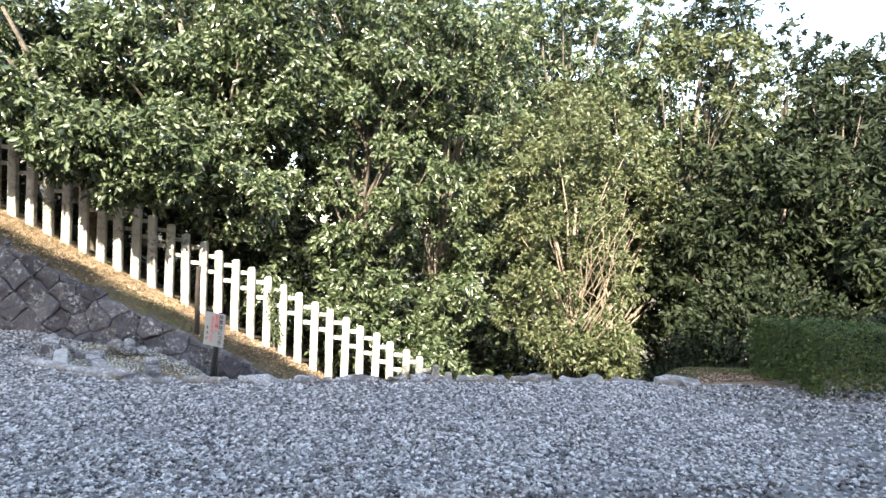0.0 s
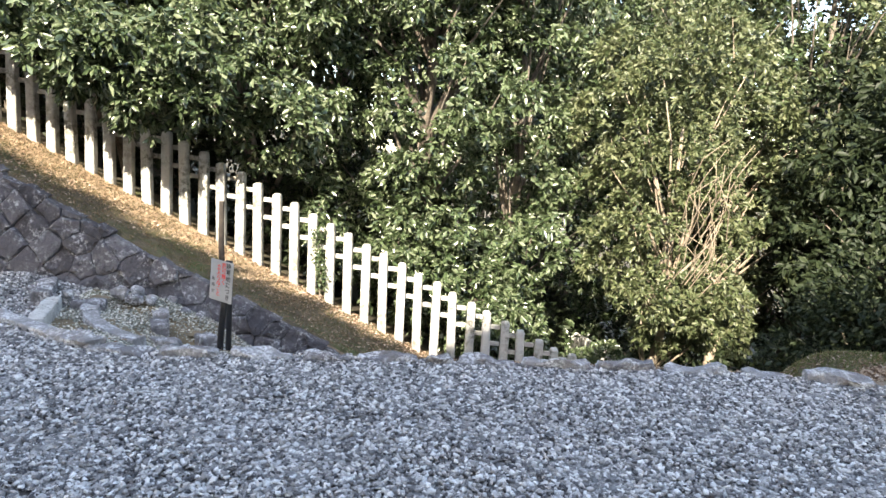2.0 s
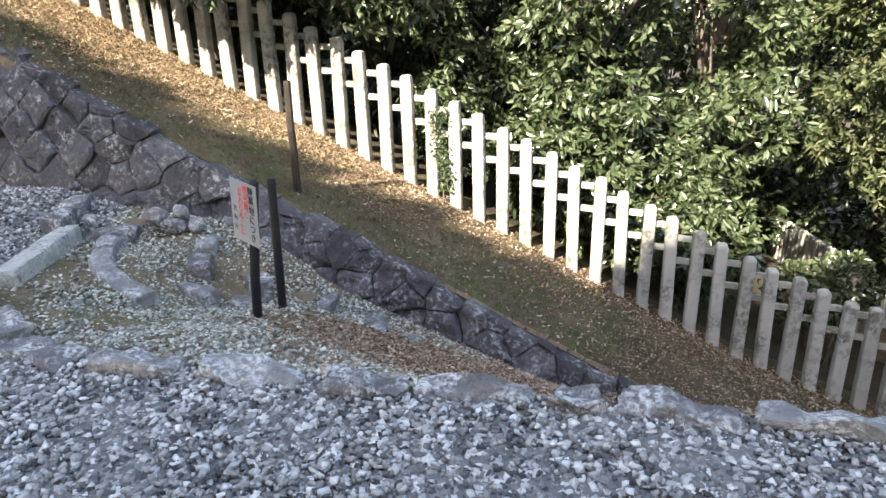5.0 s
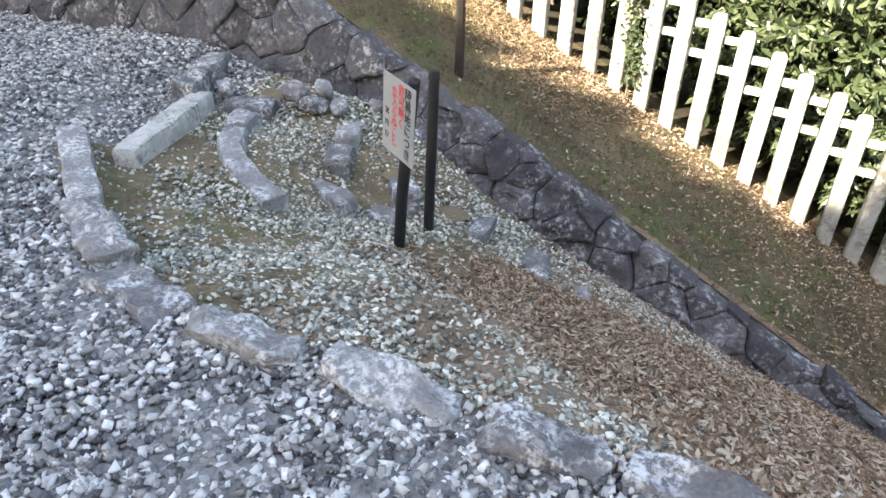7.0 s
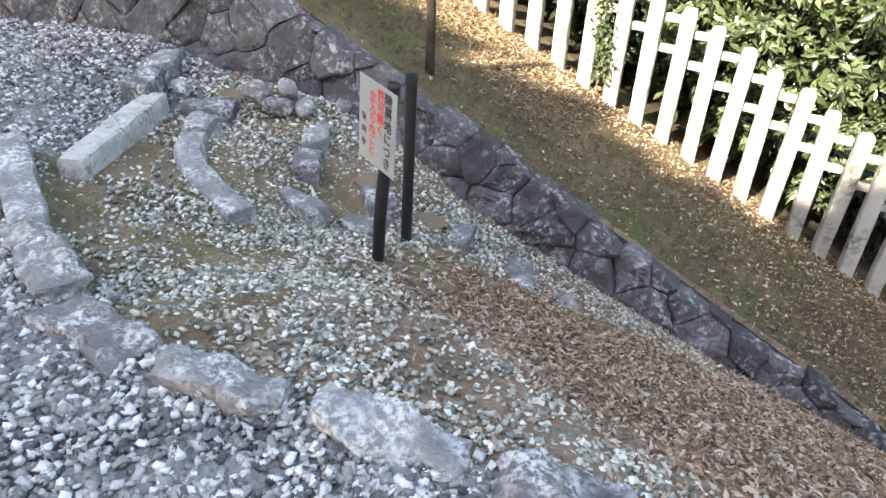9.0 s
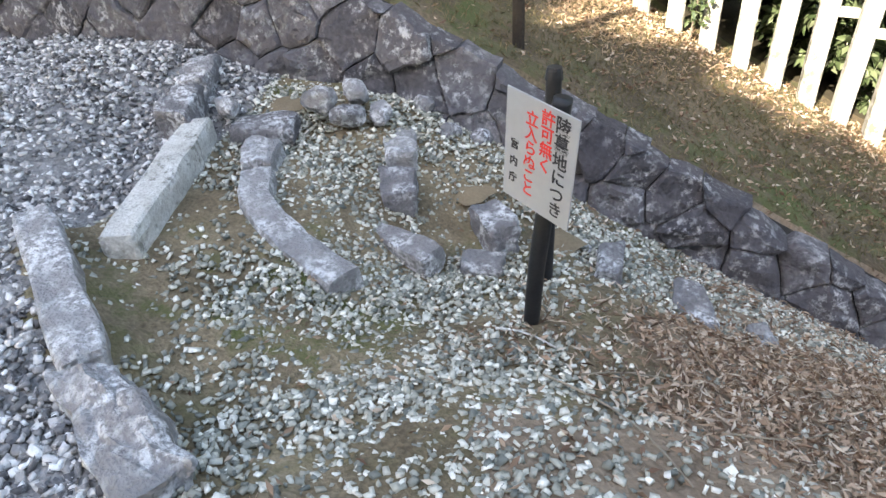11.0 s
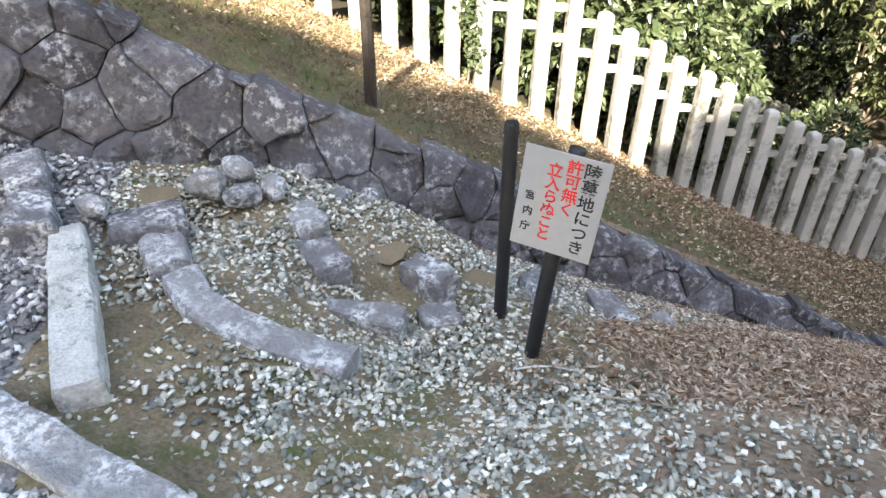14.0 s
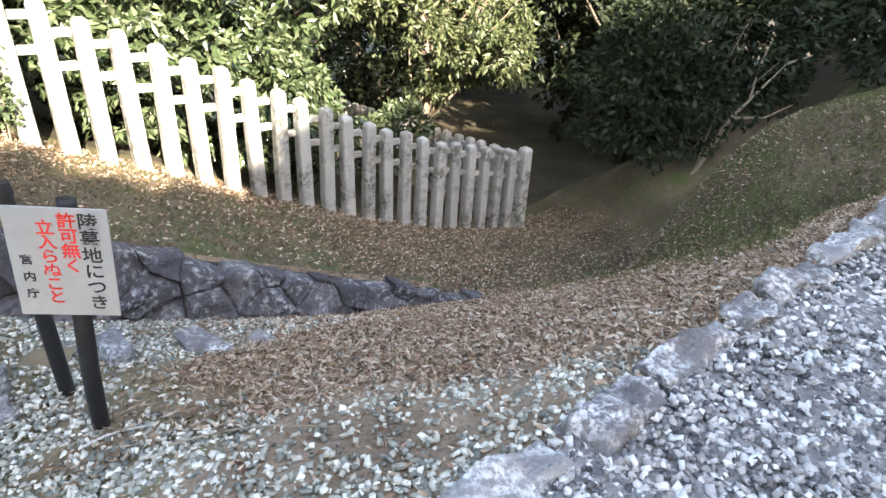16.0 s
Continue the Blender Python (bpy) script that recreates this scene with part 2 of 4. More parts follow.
def lumps(name, u, v, size, mat, flat=0.6, sink=0.1):
    """Many small angular stones, joined."""
    n = len(u)
    cube = np.array([[x, y, z] for x in (-1, 1) for y in (-1, 1) for z in (-1, 1)], dtype=float)
    quad = np.array([[0, 1, 3, 2], [4, 6, 7, 5], [0, 4, 5, 1], [2, 3, 7, 6], [0, 2, 6, 4], [1, 5, 7, 3]])
    c = np.repeat(cube[None], n, 0) * rng.uniform(0.4, 1.0, (n, 8, 3))
    c *= (size[:, None] * np.stack([rng.uniform(0.7, 1.25, n), rng.uniform(0.5, 0.9, n), rng.uniform(flat * 0.6, flat, n)], 1))[:, None, :] * 0.6
    a, b, t = rng.uniform(0, 6.28, n), rng.normal(0, 0.4, n), rng.normal(0, 0.4, n)
    y, z = c[..., 1] * np.cos(b)[:, None] - c[..., 2] * np.sin(b)[:, None], c[..., 1] * np.sin(b)[:, None] + c[..., 2] * np.cos(b)[:, None]
    x, z = c[..., 0] * np.cos(t)[:, None] + z * np.sin(t)[:, None], -c[..., 0] * np.sin(t)[:, None] + z * np.cos(t)[:, None]
    x, y = x * np.cos(a)[:, None] - y * np.sin(a)[:, None], x * np.sin(a)[:, None] + y * np.cos(a)[:, None]
    g = ground_height(u, v) + size * sink + rng.uniform(0, 0.008, n)
    p = np.stack([x + u[:, None], y + v[:, None], z + g[:, None]], -1).reshape(-1, 3)
    f = (quad[None] + (np.arange(n) * 8)[:, None, None]).reshape(-1, 4)
    ob = mesh_part(name, arrays(name, p, f), mat)
    ob.matrix_world = PLAN
    return ob


def leaf_mesh(name, centre, direction, size, width=0.5, droop=0.25):
    """Leaves with a folded blade: a kite of two triangles each, joined."""
    n = len(centre)
    d = direction / np.linalg.norm(direction, axis=1)[:, None]
    r = rng.normal(size=(n, 3))
    s = np.cross(d, r)
    s /= np.linalg.norm(s, axis=1)[:, None] + 1e-9
    nn = np.cross(s, d)
    L, w = size[:, None], size[:, None] * width
    base = centre - d * L * 0.5
    tip = centre + d * L * 0.5 - nn * L * droop * 0.5
    left, right = centre + s * w * 0.5 + nn * L * 0.06, centre - s * w * 0.5 + nn * L * 0.06
    p = np.stack([base, left, tip, right], 1).reshape(-1, 3)
    i = np.arange(n)[:, None] * 4
    f = np.concatenate([i + np.array([[0, 1, 2]]), i + np.array([[0, 2, 3]])], 1).reshape(-1, 3)
    return arrays(name, p, f)


def branch(bm, points, r0, r1, sides=7):
    """A tapered tube along points."""
    rings = []
    for i, p in enumerate(points):
        a = Vector(points[min(i + 1, len(points) - 1)]) - Vector(points[max(i - 1, 0)])
        q = Vector((0, 0, 1)).rotation_difference(a).to_matrix()
        r = r0 + (r1 - r0) * i / (len(points) - 1)
        rings.append([bm.verts.new(Vector(p) + q @ Vector((r * math.cos(k * 6.2832 / sides), r * math.sin(k * 6.2832 / sides), 0))) for k in range(sides)])
    for a, b in zip(rings, rings[1:]):
        for k in range(sides):
            bm.faces.new((a[k], a[(k + 1) % sides], b[(k + 1) % sides], b[k]))
    bm.faces.new(rings[-1])


def tree(u, v, blobs, leaves, leaf, mat, label, trunk_r=0.14, bark=None, clump=0.30, clumps=160, bare=0):
    """A broadleaf tree: trunk and limbs reach into the blobs (du, dv, z, ru, rv, rz), whose outer parts hold leaf clumps."""
    g = height(u, v)
    root = new("tree")
    root.matrix_world = at(u, v, g)
    weights = np.array([b[3] * b[4] + b[3] * b[5] + b[4] * b[5] for b in blobs])
    pick = rng.choice(len(blobs), clumps, p=weights / weights.sum())
    bl = np.array(blobs)[pick]
    d = rng.normal(size=(clumps, 3))
    d /= np.linalg.norm(d, axis=1)[:, None]
    rad = rng.uniform(0.35, 1.2, clumps) ** 0.7
    cc = bl[:, :3] + d * bl[:, 3:6] * rad[:, None]
    cc[:, 2] -= g
    cc[:, 2] = np.maximum(cc[:, 2], 0.5)
    axis = d + np.array([0, 0, 0.55])
    axis /= np.linalg.norm(axis, axis=1)[:, None]
    sprigs = max(1, leaves // 11)
    ci = rng.integers(0, clumps, sprigs)
    h = rng.normal(size=(sprigs, 3))
    h /= np.linalg.norm(h, axis=1)[:, None]
    lean_in = (h * axis[ci]).sum(1)
    h = h - axis[ci] * (2 * np.minimum(lean_in + 0.15, 0))[:, None]
    reach = clump * 1.45 * (rng.uniform(0.55, 1.4, clumps)[ci] * rng.uniform(0.45, 1.1, sprigs))[:, None]
    sc = cc[ci] + h * reach
    si = rng.integers(0, sprigs, leaves)
    ray = rng.normal(size=(leaves, 3)) + h[si] * 0.8
    ray /= np.linalg.norm(ray, axis=1)[:, None]
    pos = sc[si] + ray * leaf * rng.uniform(0.3, 0.9, leaves)[:, None]
    out = ray + rng.normal(size=(leaves, 3)) * 0.25
    out[:, 2] -= 0.4
    crown = mesh_part("crown", leaf_mesh("crown", pos, out, rng.uniform(0.65, 1.3, leaves) * leaf, 0.4), mat, root)
    bm = bmesh.new()
    top = max(b[2] for b in blobs) - g
    spine = [Vector((0, 0, -0.3))]
    c0 = np.mean([b[:2] for b in blobs], axis=0)
    for i in range(1, 7):
        k = i / 6
        spine.append(Vector((c0[0] * k + rng.normal(0, 0.1), c0[1] * k + rng.normal(0, 0.1), top * k)))
    branch(bm, spine, trunk_r, trunk_r * 0.25, 9)
    for q in rng.choice(clumps, min(clumps, 34), replace=False):
        end = Vector(cc[q])
        k = min(5, max(1, int(end.z / max(top, 0.1) * 4)))
        start = spine[k]
        mid = start.lerp(end, 0.5) + Vector((rng.normal(0, 0.15), rng.normal(0, 0.15), 0.12))
        branch(bm, [start, mid, end], trunk_r * 0.3, 0.008, 5)
    for q in range(bare):
        start = spine[3] + Vector((rng.normal(0, 0.25), -1.0, rng.uniform(-0.4, 2.2)))
        a = start + Vector((rng.normal(0, 0.2), -0.4, rng.uniform(0.35, 0.7)))
        branch(bm, [start, a, a + Vector((rng.normal(0, 0.3), -0.2, rng.uniform(0.3, 0.8)))], 0.014, 0.004, 5)
    part("trunk", bm, bark or M_BARK, root, smooth=True)
    return tagged(root, label, "tree")


def rough_block(name, length, width, tall, mat, seed, rough=0.018, taper=0.0, cuts=6):
    """A hewn block: subdivided box, worn edges, uneven faces. Its origin is at the middle of its base."""
    bm = bmesh.new()
    bmesh.ops.create_cube(bm, size=1.0)
    bmesh.ops.subdivide_edges(bm, edges=bm.edges[:], cuts=cuts, use_grid_fill=True)
    off = Vector((seed * 3.1, seed * 1.7, seed * 0.9))
    for p in bm.verts:
        c = Vector(p.co)
        worn = sum(1 for q in c if abs(q) > 0.49)
        t = 1 - taper * (c.x + 0.5)
        q = Vector((c.x * length, c.y * width * t, (c.z + 0.5) * tall))
        if worn >= 2:
            q -= Vector((math.copysign(abs(c.x) > 0.49, c.x), math.copysign(abs(c.y) > 0.49, c.y), math.copysign(abs(c.z) > 0.49, c.z))) * 0.007 * (worn - 1)
        n = noise.noise_vector(q * 5 + off) * rough * 1.5 + noise.noise_vector(q * 16 + off) * rough * 0.8
        p.co = q + n
    return part(name, bm, mat)


# ---- the land: one sheet to the horizon ----
def spread(lo, hi, step, far):
    fine = np.arange(lo, hi + step / 2, step)
    grow = np.cumsum(step * 1.35 ** np.arange(1, 60))
    grow = grow[grow < far]
    return np.concatenate([lo - grow[::-1], fine, hi + grow])


gu, gv = spread(-6.5, 9.0, 0.1, 900), spread(-8.5, 8.0, 0.1, 900)
UU, VV = np.meshgrid(gu, gv)
ZZ = ground_height(UU, VV) + 0.012 * wobble(UU, VV, 4.0) + 0.008 * wobble(UU + 3, VV, 11.0)
nu, nv = len(gu), len(gv)
idx = np.arange(nu * nv).reshape(nv, nu)
land = arrays("ground", np.stack([UU, VV, ZZ], -1).reshape(-1, 3), np.stack([idx[:-1, :-1], idx[:-1, 1:], idx[1:, 1:], idx[1:, :-1]], -1).reshape(-1, 4))
cu, cv = (UU[:-1, :-1] + UU[1:, 1:]) / 2, (VV[:-1, :-1] + VV[1:, 1:]) / 2


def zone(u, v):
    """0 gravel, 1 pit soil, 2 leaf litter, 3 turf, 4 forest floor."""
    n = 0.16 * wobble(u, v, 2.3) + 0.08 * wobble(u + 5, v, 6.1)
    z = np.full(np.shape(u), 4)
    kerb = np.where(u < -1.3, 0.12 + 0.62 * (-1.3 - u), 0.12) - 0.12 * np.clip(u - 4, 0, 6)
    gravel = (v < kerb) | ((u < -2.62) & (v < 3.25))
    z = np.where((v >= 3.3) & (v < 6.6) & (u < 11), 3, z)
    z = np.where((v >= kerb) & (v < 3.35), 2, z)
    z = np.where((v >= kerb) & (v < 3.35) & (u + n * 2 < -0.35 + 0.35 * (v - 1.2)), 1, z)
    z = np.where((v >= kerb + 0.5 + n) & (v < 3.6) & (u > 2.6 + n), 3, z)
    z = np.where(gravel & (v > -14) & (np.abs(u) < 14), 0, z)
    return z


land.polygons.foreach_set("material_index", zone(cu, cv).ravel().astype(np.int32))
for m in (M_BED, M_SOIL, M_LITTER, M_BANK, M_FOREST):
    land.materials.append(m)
land.polygons.foreach_set("use_smooth", [True] * len(land.polygons))
ground = new("ground", land)
ground.matrix_world = PLAN
tagged(ground, "gravel forecourt, earthy hollow and turf bank falling to a wooded valley", "ground", kind="structure")


# ---- trees, near ones first ----
tree(-1.6, 8.0, [(0, -0.9, 3.9, 2.1, 2.0, 2.3), (-1.6, -0.6, 4.9, 1.7, 1.6, 1.6), (0.9, -0.8, 5.6, 2.2, 1.9, 2.4), (-1.4, -3.3, 3.0, 1.2, 0.6, 0.5), (0.5, -3.1, 2.2, 0.9, 0.5, 0.35), (-1.2, -2.0, 4.0, 1.6, 0.9, 0.9)], 60000, 0.16, M_LEAF, "broadleaf evergreen leaning its glossy foliage over the stone fence", 0.17, clump=0.32, clumps=250)
low_boughs = [(u + 3.9, -2.75, float(np.interp(u, [-9, 3.65], [5.15, -1.36])) + 0.78, 0.6, 0.5, 0.36) for u in (-6.4, -5.6, -4.8, -4.0, -3.3)]
tree(-3.9, 7.2, low_boughs + [(0.2, -1.8, 3.2, 0.6, 0.5, 0.3), (1.3, -2.3, 2.35, 0.6, 0.4, 0.25), (-2.4, -1.2, 5.2, 1.4, 0.9, 0.9)], 30000, 0.15, M_LEAF, "evergreen tree whose low boughs hang over the fence and shade it", 0.11, clump=0.2, clumps=230)
tree(1.6, 8.2, [(-0.2, -0.7, 3.4, 2.0, 1.7, 2.9), (0.2, -0.9, 0.9, 1.3, 1.1, 1.5), (0.2, 0, 6.3, 2.3, 1.9, 2.0)], 40000, 0.16, M_LEAF, "tall broadleaf evergreen with dense sunlit foliage behind the fence", 0.17, clump=0.32, clumps=150)
tree(3.4, 9.0, [(0, -0.3, 3.4, 1.5, 1.4, 2.5), (-0.3, -0.5, 1.2, 1.0, 0.9, 1.1), (0.3, -1.0, 0.2, 0.9, 0.6, 0.8), (0.5, 0.4, 6.2, 1.9, 1.6, 2.0)], 28000, 0.16, M_LEAF, "slender evergreen tree with light green leaves behind the fence", 0.14, clump=0.32, clumps=120)
tree(6.5, 8.7, [(0, -0.2, 2.6, 1.6, 1.5, 2.1), (0.2, -0.4, 0.0, 1.5, 1.4, 1.7), (1.1, -0.5, -1.3, 0.9, 0.8, 0.55)], 30000, 0.14, M_LEAF_YELLOW, "sunlit young tree with pale bare twigs and drooping lower boughs", 0.12, M_PALEBARK, clump=0.26, clumps=150, bare=26)
for u, v, tall, wide, leaves in ((-0.3, 7.5, 2.0, 0.9, 9000), (1.0, 7.3, 2.1, 0.9, 9500), (2.2, 7.3, 2.3, 0.9, 9500), (3.1, 7.6, 2.2, 0.7, 8000)):
    low = height(u, v)
    tree(u, v, [(0, 0, low + tall * 0.7, wide, 0.7, tall * 0.35), (0.3, -0.35, low + tall * 0.35, wide * 0.9, 0.55, tall * 0.3)], leaves, 0.14, M_LEAF, "bushy young evergreen growing close behind the stone fence", 0.05, clump=0.2, clumps=80)
tree(9.6, 12.5, [(0, 0, 2.2, 2.3, 1.9, 2.2), (1.6, 0.4, 0.6, 1.8, 1.5, 1.7), (-1.0, 0.5, 4.6, 1.8, 1.7, 1.6)], 24000, 0.19, M_LEAF_YELLOW, "yellowish green tree in the valley behind the fence", 0.15, M_PALEBARK, clump=0.34, clumps=120)
# Woods meant as shaded use the darker leaf colour instead of real shadow.
for u, v, h, r, m in ((-7.5, 9.5, 7, 2.6, M_LEAF_SHADED), (-5.0, 12, 9, 3.2, M_LEAF_SHADED), (-1.0, 14, 10.5, 3.4, M_LEAF), (1.4, 15.5, 10.5, 3.4, M_LEAF), (9.4, 17, 12.2, 3.0, M_LEAF), (6.6, 21, 13.6, 3.6, M_LEAF), (8.2, 24, 13.2, 3.8, M_LEAF_SHADED), (12.2, 24, 12.0, 3.8, M_LEAF_SHADED), (5.6, 16.5, 10.2, 2.8, M_LEAF), (20.3, 19.5, 9.8, 3.6, M_LEAF_SHADED), (16.8, 20, 10.2, 3.2, M_LEAF), (24.5, 18, 10.6, 3.4, M_LEAF_SHADED), (4.5, 29, 15, 4.6, M_LEAF), (9, 30, 15, 4.6, M_LEAF_SHADED),
                      (11.2, 18, 11.5, 3.1, M_LEAF), (15.0, 17, 10.9, 1.5, M_LEAF_SHADED), (14.0, 16, 9.3, 3.0, M_LEAF_YELLOW), (18.5, 17, 10.5, 3.2, M_LEAF_SHADED), (22.4, 16, 10.7, 3.4, M_LEAF_SHADED), (28, 14, 10, 3.8, M_LEAF_SHADED),
                      (12.6, 9.0, 4.6, 2.2, M_LEAF_SHADED), (15.8, 10.5, 6.8, 2.8, M_LEAF_SHADED), (16.5, 5.5, 5.2, 2.6, M_LEAF_SHADED), (20.5, 8.5, 8, 3.2, M_LEAF_SHADED), (21, 2.5, 6.6, 3.0, M_LEAF_SHADED), (25, 5, 9, 3.6, M_LEAF_SHADED), (26, -2, 8, 3.4, M_LEAF_SHADED)):
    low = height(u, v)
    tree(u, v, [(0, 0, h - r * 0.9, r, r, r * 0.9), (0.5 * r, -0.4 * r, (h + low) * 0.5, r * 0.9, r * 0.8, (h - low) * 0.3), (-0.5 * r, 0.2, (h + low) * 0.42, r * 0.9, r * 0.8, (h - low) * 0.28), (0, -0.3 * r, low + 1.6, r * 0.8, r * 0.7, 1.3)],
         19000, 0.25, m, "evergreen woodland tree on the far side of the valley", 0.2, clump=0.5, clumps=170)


def shrub(u, v, blobs, leaves, leaf, mat, label, category="shrub", name="shrub"):
    root = new(name)
    g = height(u, v)
    root.matrix_world = at(u, v, g)
    b = np.array(blobs)
    pick = rng.integers(0, len(b), leaves)
    d = rng.normal(size=(leaves, 3))
    d /= np.linalg.norm(d, axis=1)[:, None]
    lump = 1 + 0.14 * np.sin(d[:, 0] * 7 + pick) * np.cos(d[:, 1] * 6) + 0.1 * np.sin(d[:, 2] * 9)
    pos = b[pick, :3] + d * b[pick, 3:6] * (lump * rng.uniform(0.7, 1.05, leaves) ** 0.5)[:, None]
    pos[:, 2] = np.maximum(pos[:, 2] - g, 0.05)
    mesh_part("foliage", leaf_mesh("foliage", pos, d + rng.normal(size=(leaves, 3)) * 0.7, rng.uniform(0.7, 1.3, leaves) * leaf), mat, root)
    for i in range(9):
        bm = bmesh.new()
        end = b[i % len(b), :3] + rng.normal(0, 0.4, 3) * b[i % len(b), 3:6] * 0.6
        p0 = Vector((rng.normal(0, 0.12), rng.normal(0, 0.12), -0.1))
        e = Vector((end[0], end[1], max(end[2] - g, 0.3)))
        branch(bm, [p0, p0.lerp(e, 0.5) + Vector((0, 0, 0.1)), e], 0.03, 0.008, 5)
        part("stem", bm, M_BARK, root, smooth=True)
    return tagged(root, label, category)


shrub(9.7, 4.9, [(0, 0, -0.6, 2.0, 1.6, 1.7), (1.5, 0.3, -0.8, 1.6, 1.4, 1.35), (-1.0, 0.2, -1.5, 1.35, 1.25, 1.25)], 9000, 0.13, M_LEAF_SHADED, "dark rounded evergreen shrub below the forecourt edge")
shrub(11.8, 2.4, [(0, 0, 0.0, 1.7, 1.4, 1.4), (1.5, 0, 0.3, 1.5, 1.3, 1.3)], 7000, 0.14, M_LEAF_SHADED, "dark evergreen shrub beside the trimmed hedge")
# Undergrowth added in shade-toned leaves to fill the dark behind the fence.
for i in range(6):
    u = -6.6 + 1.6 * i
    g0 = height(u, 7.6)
    shrub(u, 7.6, [(0, 0, g0 + 0.9, 1.1, 0.6, 0.9), (0.6, 0.5, g0 + 1.6, 1.0, 0.7, 0.9)], 3600, 0.15, M_LEAF_SHADED, "dark shaded undergrowth behind the stone fence")
# Shade-toned shrubs added to cover valley ground that would catch the sun.
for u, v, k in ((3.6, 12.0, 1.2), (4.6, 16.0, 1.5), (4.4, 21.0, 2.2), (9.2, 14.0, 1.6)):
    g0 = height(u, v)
    shrub(u, v, [(0, 0, g0 + k * 0.8, k * 1.2, k, k), (0.5 * k, 0.2, g0 + k * 0.4, k, k * 0.8, k * 0.6)], 3500, 0.2, M_LEAF_SHADED, "added shrub with shade-dark leaves covering the valley floor")
shrub(5.3, 7.4, [(0, 0, -2.3, 0.5, 0.4, 0.5), (-0.5, 0.1, -2.5, 0.5, 0.4, 0.5)], 2600, 0.11, M_LEAF, "low evergreen undergrowth behind the stone fence")

limb = new("fallen_branch")
limb.matrix_world = at(8.7, 4.1, height(8.7, 4.1))
for k, (a, b, c, r0) in enumerate((((0, 0, -0.1), (0.5, -0.15, 0.9), (1.2, -0.45, 1.75), 0.05), ((0.5, -0.15, 0.9), (0.9, -0.5, 0.95), (1.3, -0.7, 1.15), 0.03), ((0.75, -0.25, 1.2), (0.85, -0.2, 1.7), (0.8, -0.3, 2.1), 0.022), ((1.2, -0.45, 1.75), (1.9, -0.6, 1.85), (2.6, -0.8, 1.7), 0.025), ((0.1, 0, 0.1), (0.0, -0.1, 0.7), (0.15, -0.1, 1.2), 0.022))):
    bm = bmesh.new()
    branch(bm, [a, b, c], r0, 0.007, 6)
    part("limb", bm, M_PALEBARK, limb, smooth=True)
tagged(limb, "bare dead branch leaning on the shaded slope", "branch")

# ---- trimmed hedge ----
hedge = new("hedge")
hedge.matrix_world = at(6.35, -0.7, height(6.35, -0.7) - 0.13)
n = 22000
hx, hy, hz = rng.uniform(0, 4.6, n), rng.uniform(-0.1, 1.15, n), rng.uniform(0.2, 0.9, n)
face = rng.integers(0, 4, n)
hy = np.where(face == 0, rng.normal(-0.08, 0.03, n), hy)
hz = np.where(face == 1, rng.normal(0.88, 0.025, n), hz)
hx = np.where(face == 2, rng.normal(0.02, 0.04, n), hx)
hz = hz + 0.04 * np.sin(hx * 3.1) + 0.03 * np.sin(hy * 5)
mesh_part("foliage", leaf_mesh("foliage", np.stack([hx, hy, hz], 1), rng.normal(size=(n, 3)) + np.array([0, -0.4, 0.4]), rng.uniform(0.03, 0.06, n), 0.55), M_HEDGE, hedge)
for i in range(24):
    bm = bmesh.new()
    x, y = 0.15 + i * 0.19, rng.uniform(0.1, 0.9)
    branch(bm, [(x, y, -0.1), (x + rng.normal(0, 0.04), y, 0.2), (x + rng.normal(0, 0.1), y + rng.normal(0, 0.08), 0.6)], 0.018, 0.006, 5)
    part("stem", bm, M_BARK, hedge)
tagged(hedge, "clipped box-shaped green hedge on thin stems at the gravel edge", "hedge")

# ---- unseen woodland belt added behind the forecourt to cast its shade ----
n = 52000
wu = rng.uniform(-30, 26, n)
# Top line shaped so the belt's shadow edge falls along bank and fence.
crown_line = 9.8 + np.interp(wu + 4.9, [-12, -5, -4, -2, 0, 1.8, 2.4, 3.2, 7, 12], [5.4, 5.0, 4.6, 3.66, 2.95, 2.6, 2.7, 3.4, 3.5, 3.5]) + 0.12 * np.sin(wu * 2.1) + 0.1 * np.sin(wu * 4.7)
wz = crown_line * rng.uniform(0.0, 1.0, n) ** 0.5
wv = rng.uniform(-14.6, -13.6, n)
wood = mesh_part("unseen_shade_belt", leaf_mesh("unseen_shade_belt", np.stack([wu, wv, wz], 1), rng.normal(size=(n, 3)), rng.uniform(0.4, 0.8, n), 0.7), M_LEAF_SHADED)
wood.matrix_world = PLAN
tagged(wood, "unseen woodland belt added behind the gravel forecourt to shade it", "woodland", kind="stuff")

# ---- stone fences ----
def post_mesh(w, tall):
    bm = bmesh.new()
    rings = []
    for z, k in ((-0.25, 1.0), (0.3, 1.0), (tall * 0.6, 0.985), (tall - 0.05, 0.96), (tall - 0.015, 0.82), (tall, 0.5)):
        ring = []
        for i in range(8):
            cx, cy = ((1, 0.8), (0.8, 1), (-0.8, 1), (-1, 0.8), (-1, -0.8), (-0.8, -1), (0.8, -1), (1, -0.8))[i]
            q = Vector((cx * w / 2 * k, cy * w / 2 * k, z))
            ring.append(bm.verts.new(q + noise.noise_vector(q * 9) * 0.006))
        rings.append(ring)
    for a, b in zip(rings, rings[1:]):
        for i in range(8):
            bm.faces.new((a[i], a[(i + 1) % 8], b[(i + 1) % 8], b[i]))
    bm.faces.new(rings[-1])
    me = bpy.data.meshes.new("post")
    bm.to_mesh(me)
    bm.free()
    me.materials.append(M_POST)
    return me


